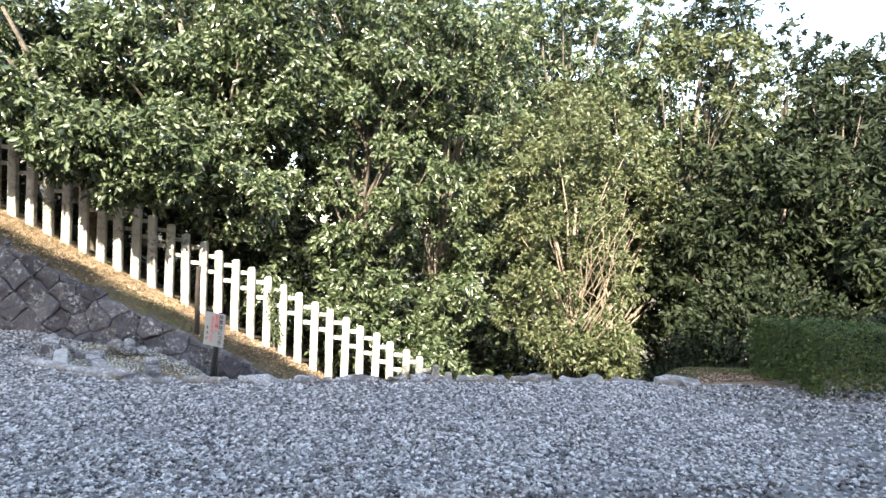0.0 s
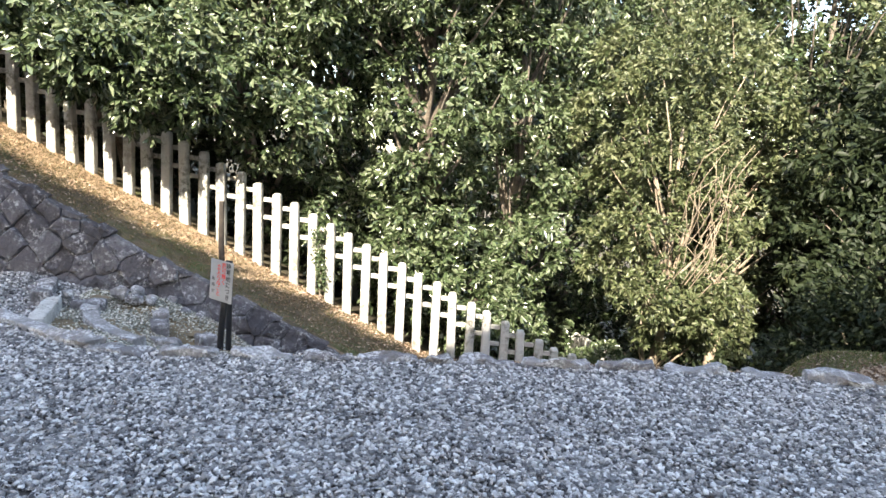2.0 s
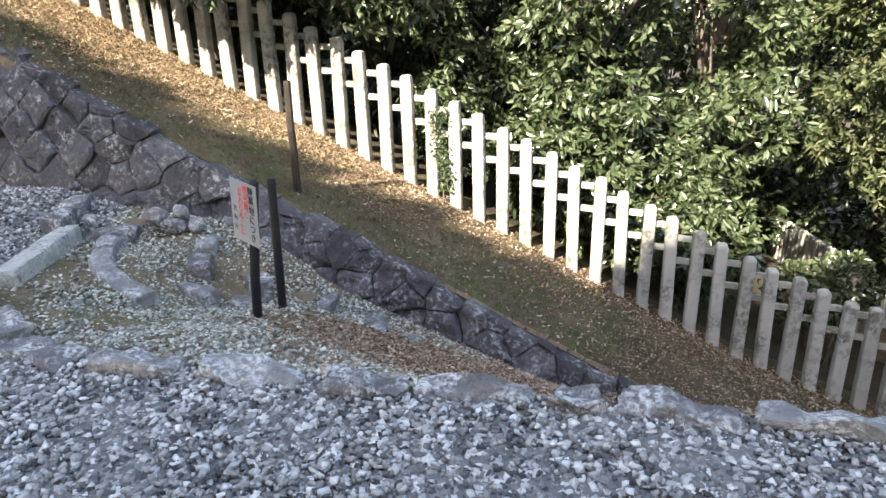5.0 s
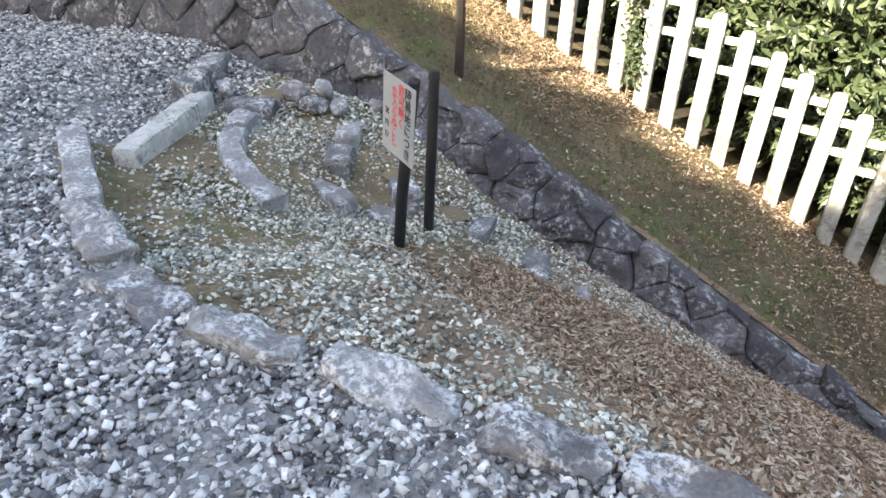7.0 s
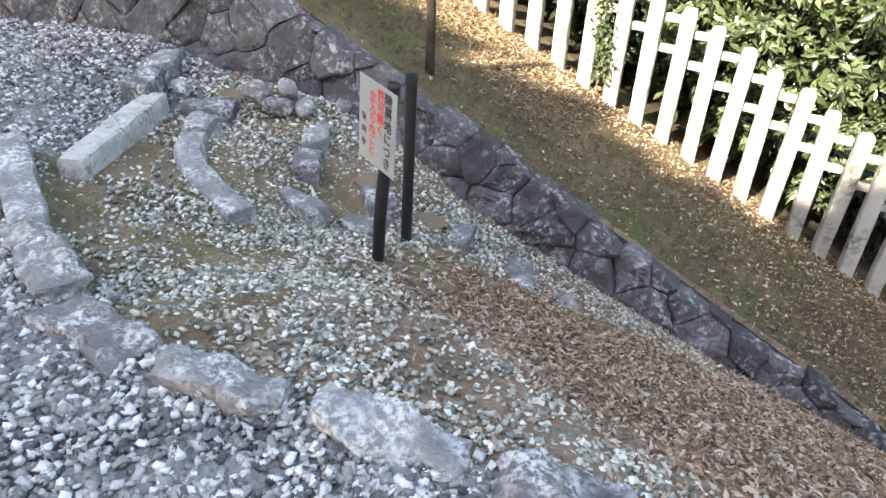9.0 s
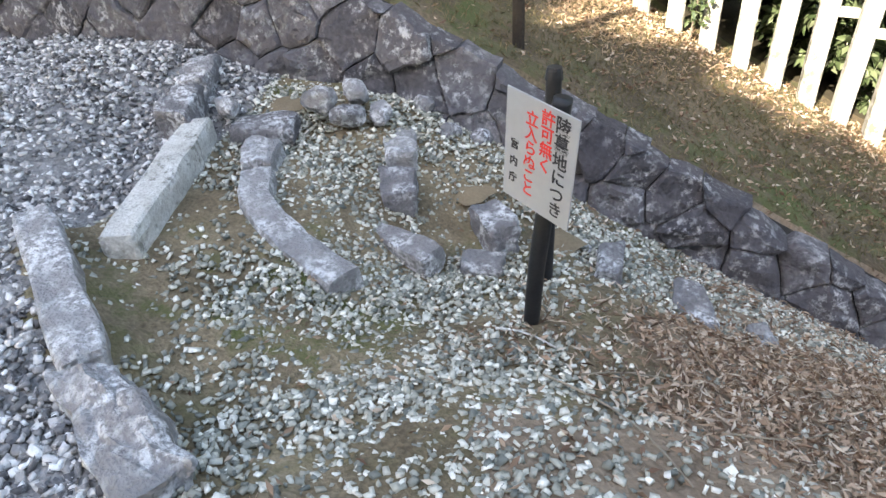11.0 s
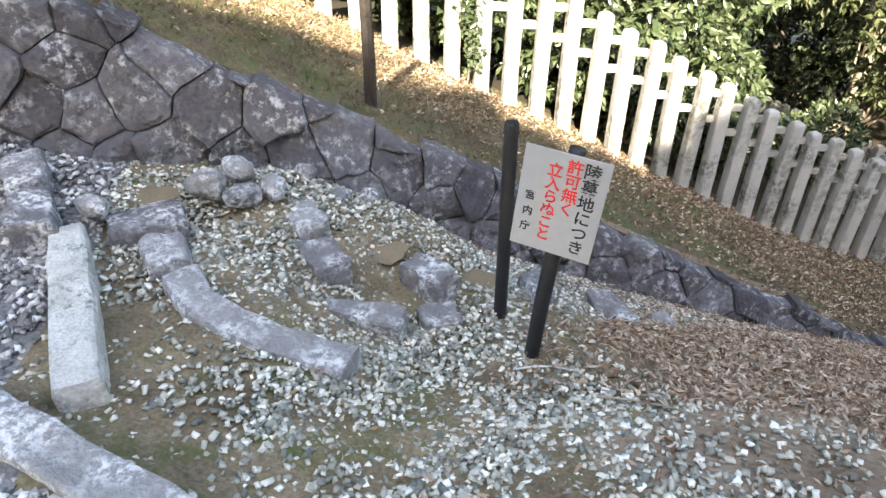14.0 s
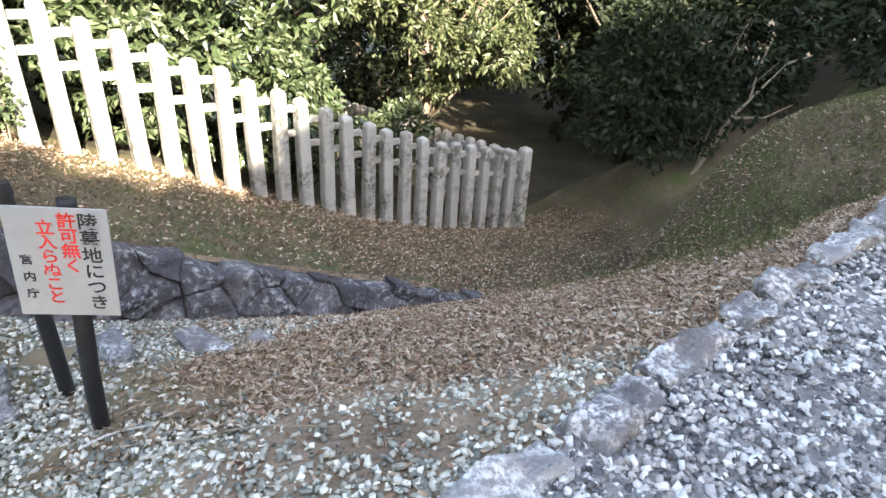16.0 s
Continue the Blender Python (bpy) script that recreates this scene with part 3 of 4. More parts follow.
def rail_mesh(length):
    bm = bmesh.new()
    bmesh.ops.create_cube(bm, size=1.0)
    bmesh.ops.bevel(bm, geom=bm.edges[:], offset=0.06, segments=1, affect="EDGES")
    for p in bm.verts:
        p.co = (p.co.x * length, p.co.y * 0.06, p.co.z * 0.075)
    me = bpy.data.meshes.new("rail")
    bm.to_mesh(me)
    bm.free()
    me.materials.append(M_POST)
    return me


STEP, TALL = 0.308, 1.4
POST, END_POST, RAIL = post_mesh(0.15, TALL), post_mesh(0.19, TALL + 0.05), rail_mesh(STEP - 0.14)
fence = new("stone_fence")
fence.matrix_world = at(-0.04, 5.95, height(-0.04, 5.95))
tagged(fence, "weathered pale stone picket fence stepping down the bank", "fence")
inv = fence.matrix_world.inverted()
tops = []
for i in range(-20, 23):
    u = -0.04 + STEP * i
    top = float(fence_top(u)) + 0.012 * math.sin(i * 2.3)
    tops.append((u, top))
    ob = new("post", END_POST if i == 22 else POST)
    ob.parent = fence
    ob.matrix_basis = inv @ at(u, 5.95, top - TALL, 1.5 * math.sin(i * 5.1), 0.6 * math.sin(i * 1.7), 0.8 * math.sin(i * 3.3))
for (u0, z0), (u1, z1) in zip(tops, tops[1:]):
    for drop in (0.2, 0.5):
        ob = new("rail", RAIL)
        ob.parent = fence
        ob.matrix_basis = inv @ at((u0 + u1) / 2, 6.0, z1 - drop + 0.08, 0, 0, 4)

valley_fence = new("stone_fence")
valley_fence.matrix_world = at(6.62, 6.3, height(6.62, 6.3))
tagged(valley_fence, "stone picket fence turning the corner and running down the valley", "fence")
inv = valley_fence.matrix_world.inverted()
for i in range(1, 70):
    v = 5.95 + STEP * i
    top = -2.42 - 0.125 * (v - 5.95) + 0.01 * max(0, v - 20) + 0.4 * max(0, v - 24)
    ob = new("post", POST)
    ob.parent = valley_fence
    ob.matrix_basis = inv @ at(6.62, v, top - TALL, 2 * math.sin(i * 5.1), 0.8 * math.sin(i * 1.7))
    for drop in (0.17, 0.47):
        ob = new("rail", RAIL)
        ob.parent = valley_fence
        ob.matrix_basis = inv @ at(6.65, v - STEP / 2, top - drop + 0.03, 90)

# ---- stakes and sign ----
stake = new("boundary_stake")
stake.matrix_world = at(-1.22, 3.68, height(-1.22, 3.68))
bm = bmesh.new()
branch(bm, [(0, 0, -0.2), (0.004, 0, 0.3), (-0.004, 0.004, 0.7), (0.006, 0, 1.08), (0.006, 0, 1.10)], 0.042, 0.036, 8)
part("shaft", bm, M_DARKWOOD, stake)
tagged(stake, "dark rough wooden stake standing at the wall's edge", "stake")

spare = new("black_post")
spare.matrix_world = at(-0.64, 2.0, height(-0.64, 2.0), 0, -3, 0)
bm = bmesh.new()
branch(bm, [(0, 0, -0.2), (0, 0, 0.5), (0, 0, 1.0), (0, 0, 1.03)], 0.034, 0.033, 12)
part("shaft", bm, M_BLACK, spare, smooth=True)
bm = bmesh.new()
branch(bm, [(0, 0, 0.99), (0, 0, 1.025), (0, 0, 1.04)], 0.038, 0.03, 12)
part("cap", bm, M_BLACK, spare)
tagged(spare, "round black painted post with a small cap", "post")

sign = new("notice_sign")
sign.matrix_world = at(-0.61, 1.54, height(-0.61, 1.54))
bm = bmesh.new()
branch(bm, [(0, 0.0, -0.2), (0.03, 0, 0.3), (0.07, 0.01, 0.7), (0.10, 0.02, 0.98), (0.104, 0.02, 1.0)], 0.034, 0.033, 12)
part("post", bm, M_BLACK, sign, "black painted leaning post", smooth=True)
bm = bmesh.new()
bmesh.ops.create_cube(bm, size=1.0)
for p in bm.verts:
    p.co = (p.co.x * 0.325, p.co.y * 0.006, p.co.z * 0.435)
bmesh.ops.bevel(bm, geom=bm.edges[:], offset=0.0015, segments=1, affect="EDGES")
board = part("board", bm, M_BOARD, sign, "white enamelled board with red and black vertical writing")
BOARD = at(-0.573, 1.505, 0.348, -31, 0, 0) @ Matrix.Rotation(radians(4.5), 4, "Y")
board.matrix_basis = sign.matrix_world.inverted() @ BOARD
for text, x, z, size, mat in (("陵墓地につき", 0.098, 0.195, 0.066, M_INK), ("許可無く", 0.033, 0.195, 0.062, M_RED), ("立入らぬこと", -0.037, 0.165, 0.060, M_RED), ("宮内庁", -0.112, 0.03, 0.042, M_INK)):
    gap = {0.066: 0.0655, 0.062: 0.059, 0.060: 0.056, 0.042: 0.069}[size]
    for row, sort in enumerate(text):
        curve = bpy.data.curves.new("character", "FONT")
        curve.body, curve.size, curve.align_x = sort, size, "CENTER"
        curve.offset, curve.extrude = 0.0009, 0.0006
        tmp = new("character", curve)
        me = bpy.data.meshes.new_from_object(tmp.evaluated_get(bpy.context.evaluated_depsgraph_get()))
        bpy.data.objects.remove(tmp)
        me.materials.clear()
        ob = mesh_part("character", me, mat, board)
        ob.matrix_basis = Matrix.Translation((x, -0.0045, z - size * 0.75 - row * gap)) @ Matrix.Rotation(radians(90), 4, "X")
tagged(sign, "white notice board on a leaning black post in the hollow", "sign")

# ---- hewn stones of the hollow and the kerb ----
def block(name, u, v, z, length, width, tall, turn, mat, label, seed, category="stone", group="", taper=0.0, tip=0.0, lean=0.0, rough=0.019):
    ob = rough_block(name, length, width, tall, mat, seed, rough, taper)
    ob.matrix_world = at(u, v, z - tall, turn, tip, lean)
    return tagged(ob, label, category, group)


block("stone_bar", -2.49, 1.70, -0.045, 1.17, 0.165, 0.28, 110, M_BAR, "long squared pale granite bar lying between gravel and soil", 1, lean=0.5, rough=0.008)
for i, (u, v, z, ln, w, t, turn) in enumerate(((-2.40, 2.43, -0.13, 0.36, 0.24, 0.2, 20), (-2.23, 2.13, -0.14, 0.30, 0.19, 0.18, 112))):
    block("arc_stone", u, v, z, ln, w, t, turn, M_KERB, "grey hewn stone in a curved edging row", 10 + i, group="curved edging")


def bent_block(name, line, width, tall, mat, seed):
    """A hewn stone bent along a line of points on its top."""
    bm = bmesh.new()
    pts = []
    for a, b in zip(line, line[1:]):
        for k in range(3):
            pts.append(Vector(a).lerp(Vector(b), k / 3))
    pts.append(Vector(line[-1]))
    rings = []
    for i, p in enumerate(pts):
        d = (pts[min(i + 1, len(pts) - 1)] - pts[max(i - 1, 0)]).normalized()
        side = Vector((-d.y, d.x, 0)).normalized()
        ring = []
        for x, z in ((-0.5, -1), (-0.52, -0.5), (-0.5, -0.08), (-0.44, 0), (-0.15, 0.015), (0.15, 0.015), (0.44, 0), (0.5, -0.08), (0.52, -0.5), (0.5, -1)):
            q = p + side * (x * width) + Vector((0, 0, z * tall))
            ring.append(bm.verts.new(q + noise.noise_vector(q * 8 + Vector((seed, 0, 0))) * 0.014))
        rings.append(ring)
    for a, b in zip(rings, rings[1:]):
        for k in range(9):
            bm.faces.new((a[k], a[k + 1], b[k + 1], b[k]))
    bm.faces.new(rings[0])
    bm.faces.new(rings[-1][::-1])
    bmesh.ops.recalc_face_normals(bm, faces=bm.faces[:])
    return part(name, bm, mat)


ob = bent_block("arc_stone", [(-2.13, 1.94, -0.14), (-2.02, 1.75, -0.16), (-1.88, 1.64, -0.20), (-1.70, 1.56, -0.24), (-1.52, 1.48, -0.26), (-1.39, 1.42, -0.275)], 0.17, 0.28, M_KERB, 3)
ob.matrix_world = PLAN
tagged(ob, "long curved grey stone edging the hollow", "stone", "curved edging")
for i, (u, v, z, ln, w, t, turn, tp) in enumerate(((-1.64, 2.62, -0.26, 0.32, 0.2, 0.24, 118, 0), (-1.53, 2.31, -0.33, 0.30, 0.19, 0.24, 118, 0), (-1.36, 1.92, -0.40, 0.46, 0.17, 0.2, 158, 0.45), (-0.98, 2.28, -0.46, 0.28, 0.2, 0.22, 130, 0), (-0.96, 1.99, -0.52, 0.20, 0.16, 0.14, 10, 0),
                                                  (-0.38, 2.28, -0.60, 0.28, 0.14, 0.2, 95, 0), (0.05, 2.2, -0.74, 0.34, 0.2, 0.16, 100, 0.2), (0.40, 2.12, -0.84, 0.26, 0.12, 0.14, 110, 0), (1.1, 2.5, -1.32, 0.40, 0.2, 0.2, 150, 0.3), (-0.62, 2.5, -0.72, 0.24, 0.18, 0.12, 30, 0))):
    block("edging_stone", u, v, z, ln, w, t, turn, M_KERB, "worn grey edging stone half sunk in the pebbles", 30 + i, group="edging of the hollow", taper=tp)
for i, (u, v, z, ln, w, t, turn) in enumerate(((-2.86, 2.33, 0.02, 0.40, 0.2, 0.22, 108), (-3.04, 2.75, 0.03, 0.42, 0.2, 0.22, 112))):
    block("edging_stone", u, v, z, ln, w, t, turn, M_KERB, "bluish grey block dividing gravel from the hollow", 50 + i, group="edging of the hollow")
for i, (u, v, z, s) in enumerate(((-2.12, 2.62, -0.07, 0.19), (-1.94, 2.60, -0.14, 0.17), (-1.79, 2.73, -0.17, 0.16), (-1.98, 2.80, -0.08, 0.18), (-1.63, 3.0, -0.22, 0.12), (-1.45, 2.90, -0.36, 0.16), (-1.27, 3.0, -0.42, 0.15), (-2.63, 2.43, -0.07, 0.15))):
    bm = bmesh.new()
    bmesh.ops.create_icosphere(bm, subdivisions=3, radius=0.5)
    for p in bm.verts:
        q = p.co.copy()
        p.co = Vector((q.x * s * 1.15, q.y * s * 0.85, q.z * s * 0.8)) + noise.noise_vector(q * 2.2 + Vector((i * 4.0, 0, 0))) * s * 0.16
    ob = part("boulder", bm, M_KERB, smooth=True)
    ob.matrix_world = at(u, v, z, i * 47)
    tagged(ob, "rounded grey boulder in a heap below the wall", "stone", "boulders")

KERB = ((-8.30, 3.93, -7.14, 4.06, 0.21), (-7.12, 4.05, -6.55, 4.20, 0.27), (-6.50, 4.18, -6.06, 4.42, 0.26), (-6.02, 4.45, -5.66, 4.80, 0.18), (-5.60, 4.86, -5.22, 5.22, 0.19), (-5.15, 5.26, -4.88, 5.56, 0.22),
        (-4.84, 5.60, -4.46, 5.94, 0.19), (-4.42, 5.98, -4.24, 6.14, 0.22), (-4.20, 6.18, -3.84, 6.48, 0.18), (-3.80, 6.52, -3.36, 6.92, 0.2), (-3.32, 6.96, -2.92, 7.30, 0.18), (-2.88, 7.34, -2.40, 7.72, 0.22), (-2.36, 7.75, -1.98, 8.02, 0.2), (-1.93, 8.04, -1.45, 8.34, 0.22))
back = PLAN.inverted()
for i, (x0, y0, x1, y1, w) in enumerate(KERB):
    a, b = back @ Vector((x0, y0, 0)), back @ Vector((x1, y1, 0))
    d = b - a
    mid = (a + b) / 2
    block("kerb_stone", mid.x, mid.y, 0.055 + height(mid.x, min(mid.y, 0.1)) * (i > 8) + 0.012 * math.sin(i * 2.1), d.length * 0.97, w * 0.8, 0.2, math.degrees(math.atan2(d.y, d.x)), M_KERB,
          "low grey lichened kerb stone along the gravel edge", 70 + i, "kerb", "gravel kerb", rough=0.036 if i else 0.012)

for u, v, z, r in ((-2.45, 2.74, -0.115, 0.20), (-1.22, 2.55, -0.5, 0.17), (-0.72, 2.38, -0.62, 0.2)):
    bm = bmesh.new()
    c = bm.verts.new((0, 0, 0.012))
    ring = [bm.verts.new((r * (1 + 0.2 * math.sin(k * 1.9 + u)) * math.cos(k * 0.4488), 0.7 * r * (1 + 0.2 * math.cos(k * 2.3)) * math.sin(k * 0.4488), -0.02)) for k in range(14)]
    for k in range(14):
        bm.faces.new((c, ring[k], ring[(k + 1) % 14]))
    ob = part("sand_patch", bm, M_SAND, smooth=True)
    ob.matrix_world = at(u, v, height(u, v) + 0.01)
    tagged(ob, "patch of damp brown sand washed into the hollow", "sand", kind="stuff")

# ---- retaining wall of fitted stones ----
wall = new("wall_retaining")
wall.matrix_world = at(-2, 3.3, height(-2, 3.2))
tagged(wall, "dry-laid retaining wall of dark lichened polygonal stones", "wall", kind="structure")
inv = wall.matrix_world.inverted()


def face_v(u, z):
    return 3.06 + 0.26 * (z - wall_base(u)) / 0.9


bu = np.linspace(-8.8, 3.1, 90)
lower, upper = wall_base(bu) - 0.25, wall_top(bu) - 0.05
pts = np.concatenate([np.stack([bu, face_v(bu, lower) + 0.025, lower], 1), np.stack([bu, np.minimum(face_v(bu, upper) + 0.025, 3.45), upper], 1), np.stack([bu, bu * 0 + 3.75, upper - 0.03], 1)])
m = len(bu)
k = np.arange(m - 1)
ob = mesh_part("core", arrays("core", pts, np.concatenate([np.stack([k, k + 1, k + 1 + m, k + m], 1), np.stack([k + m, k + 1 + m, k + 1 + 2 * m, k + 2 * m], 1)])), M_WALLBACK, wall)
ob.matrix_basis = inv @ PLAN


def clip(poly, px, pz, nx, nz):
    """The part of a polygon on the inner side of a line through (px, pz) with outward normal (nx, nz)."""
    out = []
    for (ax, az), (bx, bz) in zip(poly, poly[1:] + poly[:1]):
        da, db = (ax - px) * nx + (az - pz) * nz, (bx - px) * nx + (bz - pz) * nz
        if da <= 0:
            out.append((ax, az))
        if da * db < 0:
            s = da / (da - db)
            out.append((ax + (bx - ax) * s, az + (bz - az) * s))
    return out


seeds = []
for j in range(24):
    for i in range(15):
        u, z = -3.25 - 0.46 * i - 0.23 * (j % 2) + float(rng.normal(0, 0.012)), 0.15 + 0.23 * (j - 1) + float(rng.normal(0, 0.012))
        if z < wall_top(u) + 0.25:
            seeds.append((u, z))
for _ in range(9000):
    u, z = float(rng.uniform(-3.4, 3.4)), float(rng.uniform(-3.0, 4.2))
    if not wall_base(u) - 0.3 < z < wall_top(u) + 0.2:
        continue
    apart = float(rng.uniform(0.2, 0.40)) if u < -1.0 else float(rng.uniform(0.19, 0.32))
    if all(((u - a) / 1.15) ** 2 + ((z - b) * 1.15) ** 2 > apart ** 2 for a, b in seeds):
        seeds.append((u, z))
TOP_N = Vector((0.5, 1.0)).normalized()
for su, sz in seeds:
    poly = [(su - 0.6, sz - 0.6), (su + 0.6, sz - 0.6), (su + 0.6, sz + 0.6), (su - 0.6, sz + 0.6)]
    for qu, qz in seeds:
        du, dz = qu - su, qz - sz
        dist = math.hypot(du, dz)
        if 0 < dist < 1.2:
            poly = clip(poly, su + du / 2 - du / dist * 0.003, sz + dz / 2 - dz / dist * 0.003, du / dist, dz / dist)
            if len(poly) < 3:
                break
    if len(poly) < 3:
        continue
    top_off = float(rng.uniform(-0.03, 0.05))
    poly = clip(poly, su, float(wall_top(su)) + top_off, TOP_N.x, TOP_N.y)
    if len(poly) >= 3:
        poly = clip(poly, su, float(wall_base(su)) - 0.2, 0, -1)
    if len(poly) >= 3:
        poly = clip(poly, 3.15, 0, 1, 0)
    if len(poly) < 3:
        continue
    cx, cz = sum(p[0] for p in poly) / len(poly), sum(p[1] for p in poly) / len(poly)
    if max(math.hypot(p[0] - cx, p[1] - cz) for p in poly) < 0.07:
        continue
    ringp = []
    for (ax, az), (bx, bz) in zip(poly, poly[1:] + poly[:1]):
        steps = max(1, int(math.hypot(bx - ax, bz - az) / 0.06))
        for s in range(steps):
            px, pz = ax + (bx - ax) * s / steps, az + (bz - az) * s / steps
            wave = noise.noise_vector(Vector((px * 4.5, pz * 4.5, 1.7))) * 0.03 + noise.noise_vector(Vector((px * 13, pz * 13, 4.1))) * 0.012
            ringp.append((px + wave.x, pz + wave.y))
    bulge = float(rng.uniform(0.015, 0.05))
    proud = float(rng.uniform(0.0, 0.03))
    tilt_u, tilt_z = rng.normal(0, 0.14), rng.normal(0, 0.14)
    bm = bmesh.new()
    loops = []
    for shrink, out in ((1.0, -0.12), (0.999, proud), (0.98, proud + bulge * 0.6), (0.82, proud + bulge * 0.95), (0.5, proud + bulge * 1.05), (0.2, proud + bulge)):
        loop = []
        for px, pz in ringp:
            x, z = cx + (px - cx) * shrink, cz + (pz - cz) * shrink
            nz3 = (noise.noise(Vector((x * 5, z * 5, su))) * 0.04 + noise.noise(Vector((x * 15, z * 15, su))) * 0.02) if out > 0 else 0
            d = out + nz3 + (tilt_u * (x - cx) + tilt_z * (z - cz) if out > 0 else 0)
            loop.append(bm.verts.new((x - cx, float(face_v(x, z)) - d - 3.1, z - cz)))
        loops.append(loop)
    for a, b in zip(loops, loops[1:]):
        for i in range(len(a)):
            bm.faces.new((a[i], a[(i + 1) % len(a)], b[(i + 1) % len(a)], b[i]))
    bm.faces.new(loops[-1])
    ob = part("stone", bm, M_WALL, wall)
    ob.matrix_basis = inv @ PLAN @ Matrix.Translation((cx, 3.1, cz))


# ---- loose ground cover ----
def sow(n, u0, u1, v0, v1, zones, thin=None):
    u, v = rng.uniform(u0, u1, n), rng.uniform(v0, v1, n)
    keep = np.isin(zone(u, v), zones)
    if thin is not None:
        keep &= rng.uniform(0, 1, n) < thin(u, v)
    return u[keep], v[keep]


def littered(u, v):
    """How far leaves cover the pebbles: all of the slope beyond a slanting edge."""
    edge = -0.5 + 1.75 * np.clip(1.3 - v, 0, 0.9)
    bare = smooth_step(v + 0.12 * wobble(u, v, 3.1), 1.95, 2.3) * (1 - smooth_step(u + 0.2 * wobble(u, v, 4.0), 1.2, 1.9))
    return smooth_step(u + 0.3 * wobble(u, v, 2.7) + 0.15 * wobble(u, v, 7.0), edge - 0.3, edge + 0.4) * (1 - 0.8 * bare)


pu = [sow(74000, -4.3, 5.0, -3.1, 0.3, [0]), sow(34000, -4.3, 6.5, -7.6, -3.1, [0]), sow(24000, 5.0, 10.5, -7.0, 0.0, [0]), sow(20000, -6.2, -1.2, 0.3, 3.1, [0])]
u, v = np.concatenate([p[0] for p in pu]), np.concatenate([p[1] for p in pu])
g = lumps("gravel", u, v, rng.uniform(0.018, 0.043, len(u)), M_GRAVEL)
tagged(g, "loose angular grey and white gravel over the forecourt", "gravel", kind="stuff")

u, v = sow(58000, -3.0, 3.2, 0.1, 3.15, [1, 2], lambda u, v: np.clip(0.62 + 0.5 * wobble(u, v, 3.1), 0.14, 1) * (1 - 0.86 * littered(u, v)) * np.where((u < -1.75) & (v < 1.75), 0.35, 1))
g = lumps("pebbles", u, v, rng.uniform(0.012, 0.036, len(u)), M_PEBBLE, 0.5, 0.06)
tagged(g, "scattered white and green-grey pebbles on damp soil", "pebbles", kind="stuff")

u, v = sow(100000, -1.6, 6.6, 0.1, 3.4, [1, 2, 3], lambda u, v: np.where(zone(u, v) == 1, 0.02 + 0.25 * littered(u, v), np.where((zone(u, v) == 3) & (u > 2.6), np.where(v < 1.7, 0.22, 0.6), 0.05 + 0.95 * littered(u, v))))
n = len(u)
d = rng.normal(size=(n, 3)) * np.array([1, 1, 0.3])
g = mesh_part("leaf_litter", leaf_mesh("leaf_litter", np.stack([u, v, ground_height(u, v) + rng.uniform(0.006, 0.03, n)], 1), d, rng.uniform(0.018, 0.055, n), 0.36), M_DRY)
g.matrix_world = PLAN
tagged(g, "fallen dry brown leaves lying on the slope", "leaves", kind="stuff")

u, v = sow(11000, -1.0, 3.6, 0.3, 3.0, [1, 2], lambda u, v: 0.7 * littered(u, v) * (v > 0.7))
n = len(u)
g = mesh_part("needle_litter", leaf_mesh("needle_litter", np.stack([u, v, ground_height(u, v) + rng.uniform(0.012, 0.045, n)], 1), rng.normal(size=(n, 3)) * np.array([1, 1, 0.22]), rng.uniform(0.03, 0.085, n), 0.03, 0.3), M_DRY)
g.matrix_world = PLAN
tagged(g, "dry reddish needles and thin stalks matted on the slope", "needles", kind="stuff")

u, v = sow(80000, -5.5, 8.5, 0.2, 6.3, [3])
n = len(u)
d = rng.normal(size=(n, 3)) * np.array([0.6, 0.6, 0.3]) + np.array([0, 0, 0.7])
L = rng.uniform(0.025, 0.07, n)
g = mesh_part("bank_grass", leaf_mesh("bank_grass", np.stack([u, v, ground_height(u, v) + L * 0.35], 1), d, L, 0.1), M_GRASS)
g.matrix_world = PLAN
tagged(g, "short dry turf grass covering the bank", "grass", kind="stuff")

u, v = sow(30000, -6.5, 0.4, 3.9, 6.0, [3], lambda u, v: np.clip(smooth_step(v + 0.35 * wobble(u, v, 1.7), 4.2, 5.2), 0, 1) * (1 - smooth_step(u, -1.4, 0.2)))
n = len(u)
L = rng.uniform(0.03, 0.09, n)
g = mesh_part("straw_grass", leaf_mesh("straw_grass", np.stack([u, v, ground_height(u, v) + L * 0.25], 1), rng.normal(size=(n, 3)) * np.array([0.8, 0.8, 0.3]) + np.array([0, -0.2, 0.45]), L, 0.11), M_STRAW)
g.matrix_world = PLAN
tagged(g, "bleached straw-coloured grass along the foot of the fence", "grass", kind="stuff")

# ---- ivy on the fence, fallen twigs ----
ivy = new("ivy")
ivy.matrix_world = at(-0.2, 5.85, height(-0.2, 5.85))
n = 420
z = rng.uniform(0.15, 1.25, n)
x = 0.05 * np.sin(z * 5) + rng.normal(0, 0.06, n)
mesh_part("foliage", leaf_mesh("foliage", np.stack([x, rng.normal(-0.02, 0.04, n), z], 1), rng.normal(size=(n, 3)) + np.array([0, -0.6, -0.5]), rng.uniform(0.04, 0.08, n), 0.6), M_LEAF, ivy)
bm = bmesh.new()
branch(bm, [(0, 0, -0.05), (0.03, -0.02, 0.4), (-0.03, -0.02, 0.8), (0.02, 0, 1.2)], 0.012, 0.004, 5)
part("stem", bm, M_BARK, ivy)
tagged(ivy, "green climber growing up between two fence posts", "climber")

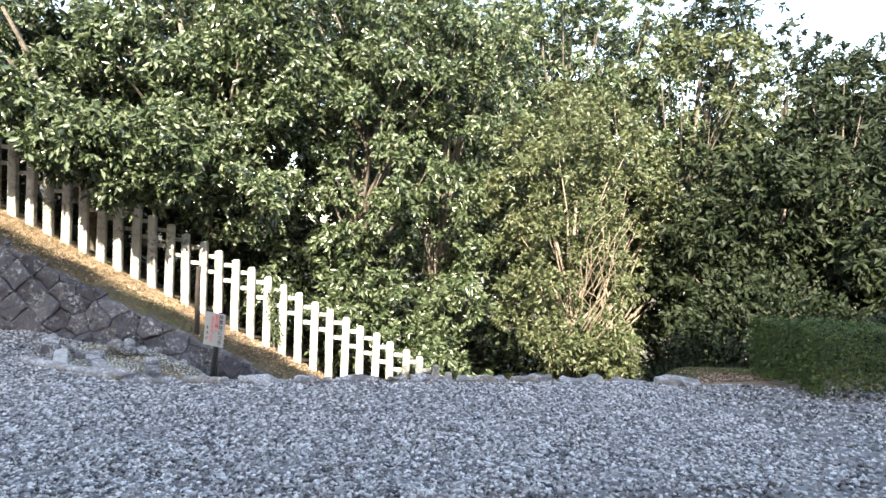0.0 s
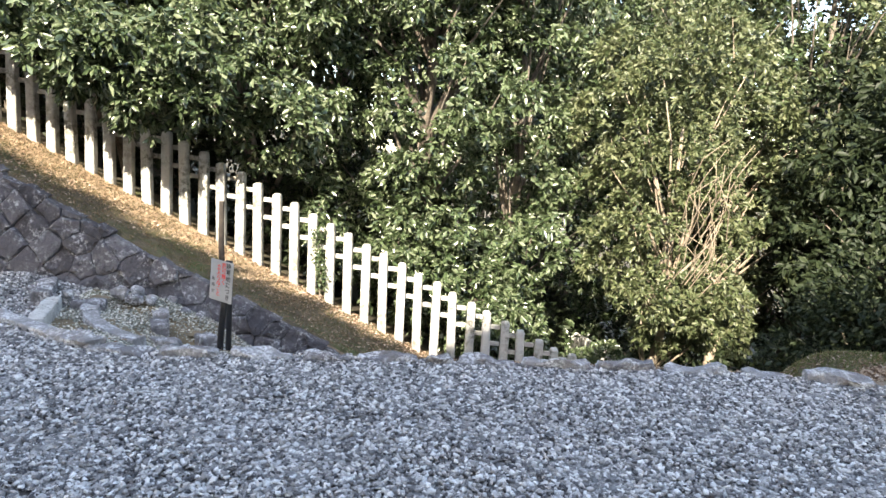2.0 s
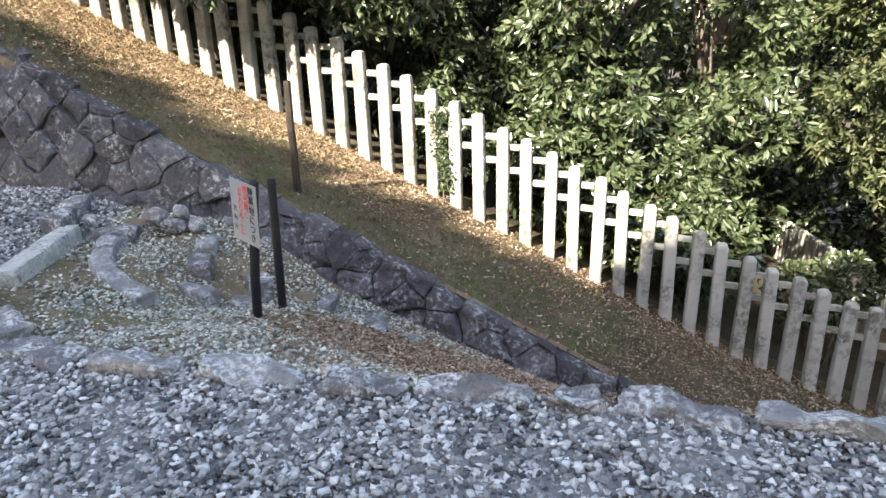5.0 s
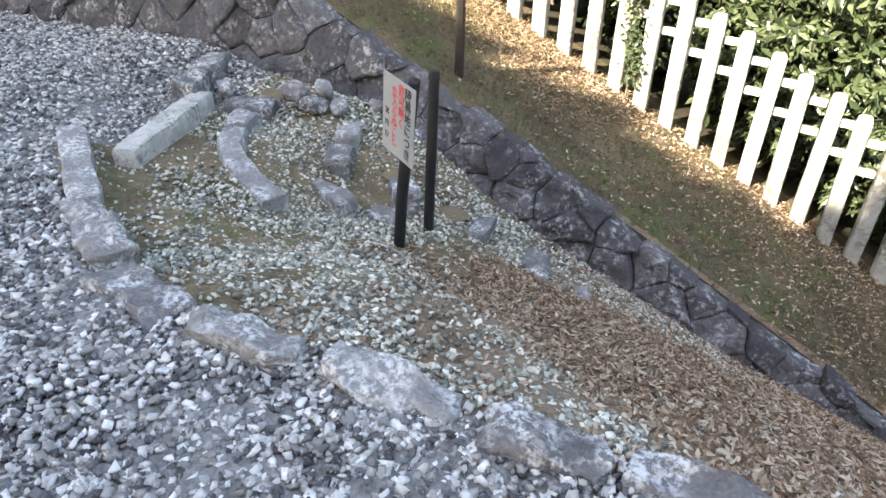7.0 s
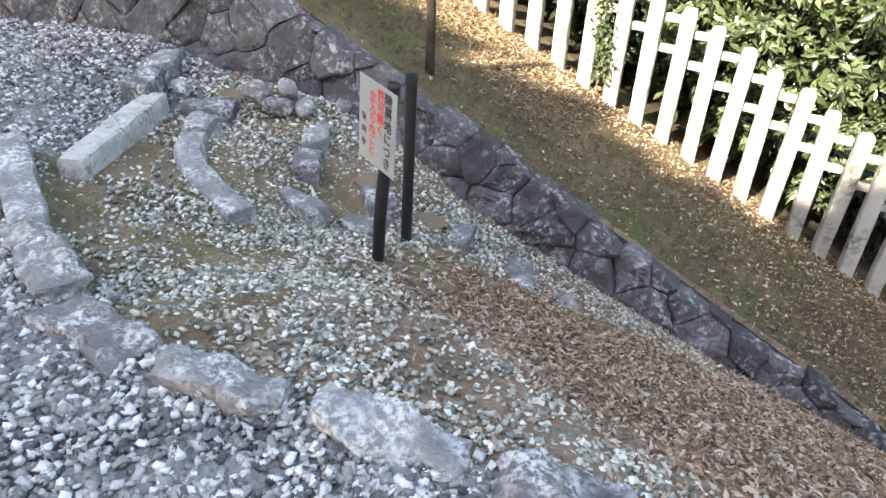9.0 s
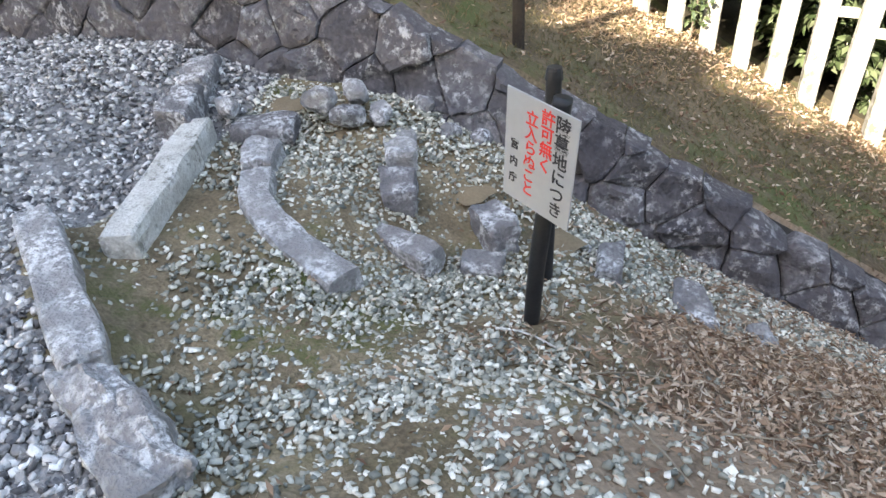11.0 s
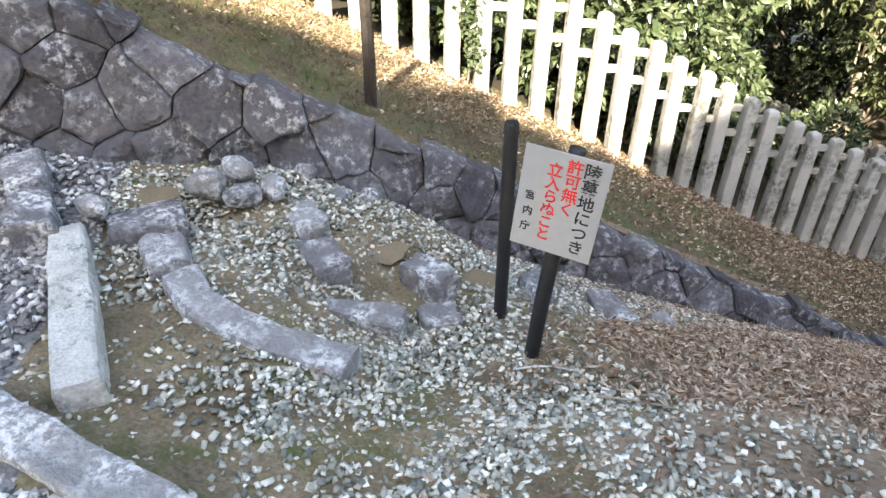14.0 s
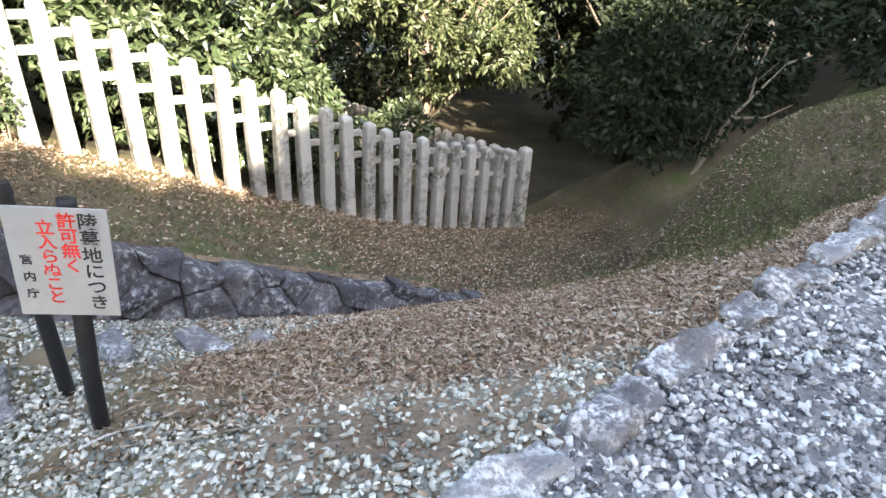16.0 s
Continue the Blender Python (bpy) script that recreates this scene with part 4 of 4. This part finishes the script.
for i, (u, v, ln, turn, rad, bow, mat) in enumerate(((-0.58, 1.36, 0.26, -12, 0.006, 0.03, M_BAR), (-0.1, 1.28, 0.5, 20, 0.004, 0.06, M_PALEBARK), (-0.2, 0.95, 0.62, -35, 0.005, 0.08, M_PALEBARK), (0.35, 1.25, 0.5, 35, 0.004, -0.05, M_PALEBARK), (0.0, 1.65, 0.4, -60, 0.004, 0.05, M_PALEBARK))):
    bm = bmesh.new()
    pts = []
    for k in range(6):
        x, y = (k / 5 - 0.5) * ln, bow * math.sin(k / 5 * 3.1416)
        a = radians(turn)
        wx, wy = x * math.cos(a) - y * math.sin(a), x * math.sin(a) + y * math.cos(a)
        pts.append((wx, wy, height(u + wx, v + wy) - height(u, v) + 0.03))
    branch(bm, pts, rad, rad * 0.5, 6)
    ob = part("twig", bm, mat, smooth=True)
    ob.matrix_world = at(u, v, height(u, v))
    tagged(ob, "pale dry fallen twig lying on the litter", "twig", "fallen twigs")

u, v = sow(44000, -5.5, 8.0, 3.4, 6.2, [3], lambda u, v: np.clip(0.10 + 0.12 * wobble(u, v, 1.9) + 0.5 * smooth_step(v, 4.9, 5.8) * smooth_step(u, -2.2, -0.8) + 0.42 * smooth_step(u, 0.0, 2.5), 0, 1))
n = len(u)
g = mesh_part("bank_litter", leaf_mesh("bank_litter", np.stack([u, v, ground_height(u, v) + rng.uniform(0.008, 0.04, n)], 1), rng.normal(size=(n, 3)) * np.array([1, 1, 0.35]), rng.uniform(0.025, 0.06, n), 0.4), M_DRY)
g.matrix_world = PLAN
tagged(g, "dry leaves blown against the foot of the fence", "leaves", kind="stuff")

u, v = sow(30000, 2.6, 9.5, 0.3, 2.6, [2, 3], lambda u, v: smooth_step(u + 0.4 * wobble(u, v, 2), 2.6, 3.6) * smooth_step(v, 0.35, 0.7))
n = len(u)
L = rng.uniform(0.03, 0.08, n)
g = mesh_part("verge_grass", leaf_mesh("verge_grass", np.stack([u, v, ground_height(u, v) + L * 0.35], 1), rng.normal(size=(n, 3)) * np.array([0.6, 0.6, 0.3]) + np.array([0, 0, 0.7]), L, 0.1), M_VERGE)
g.matrix_world = PLAN
tagged(g, "green grass on the rounded edge above the valley", "grass", kind="stuff")
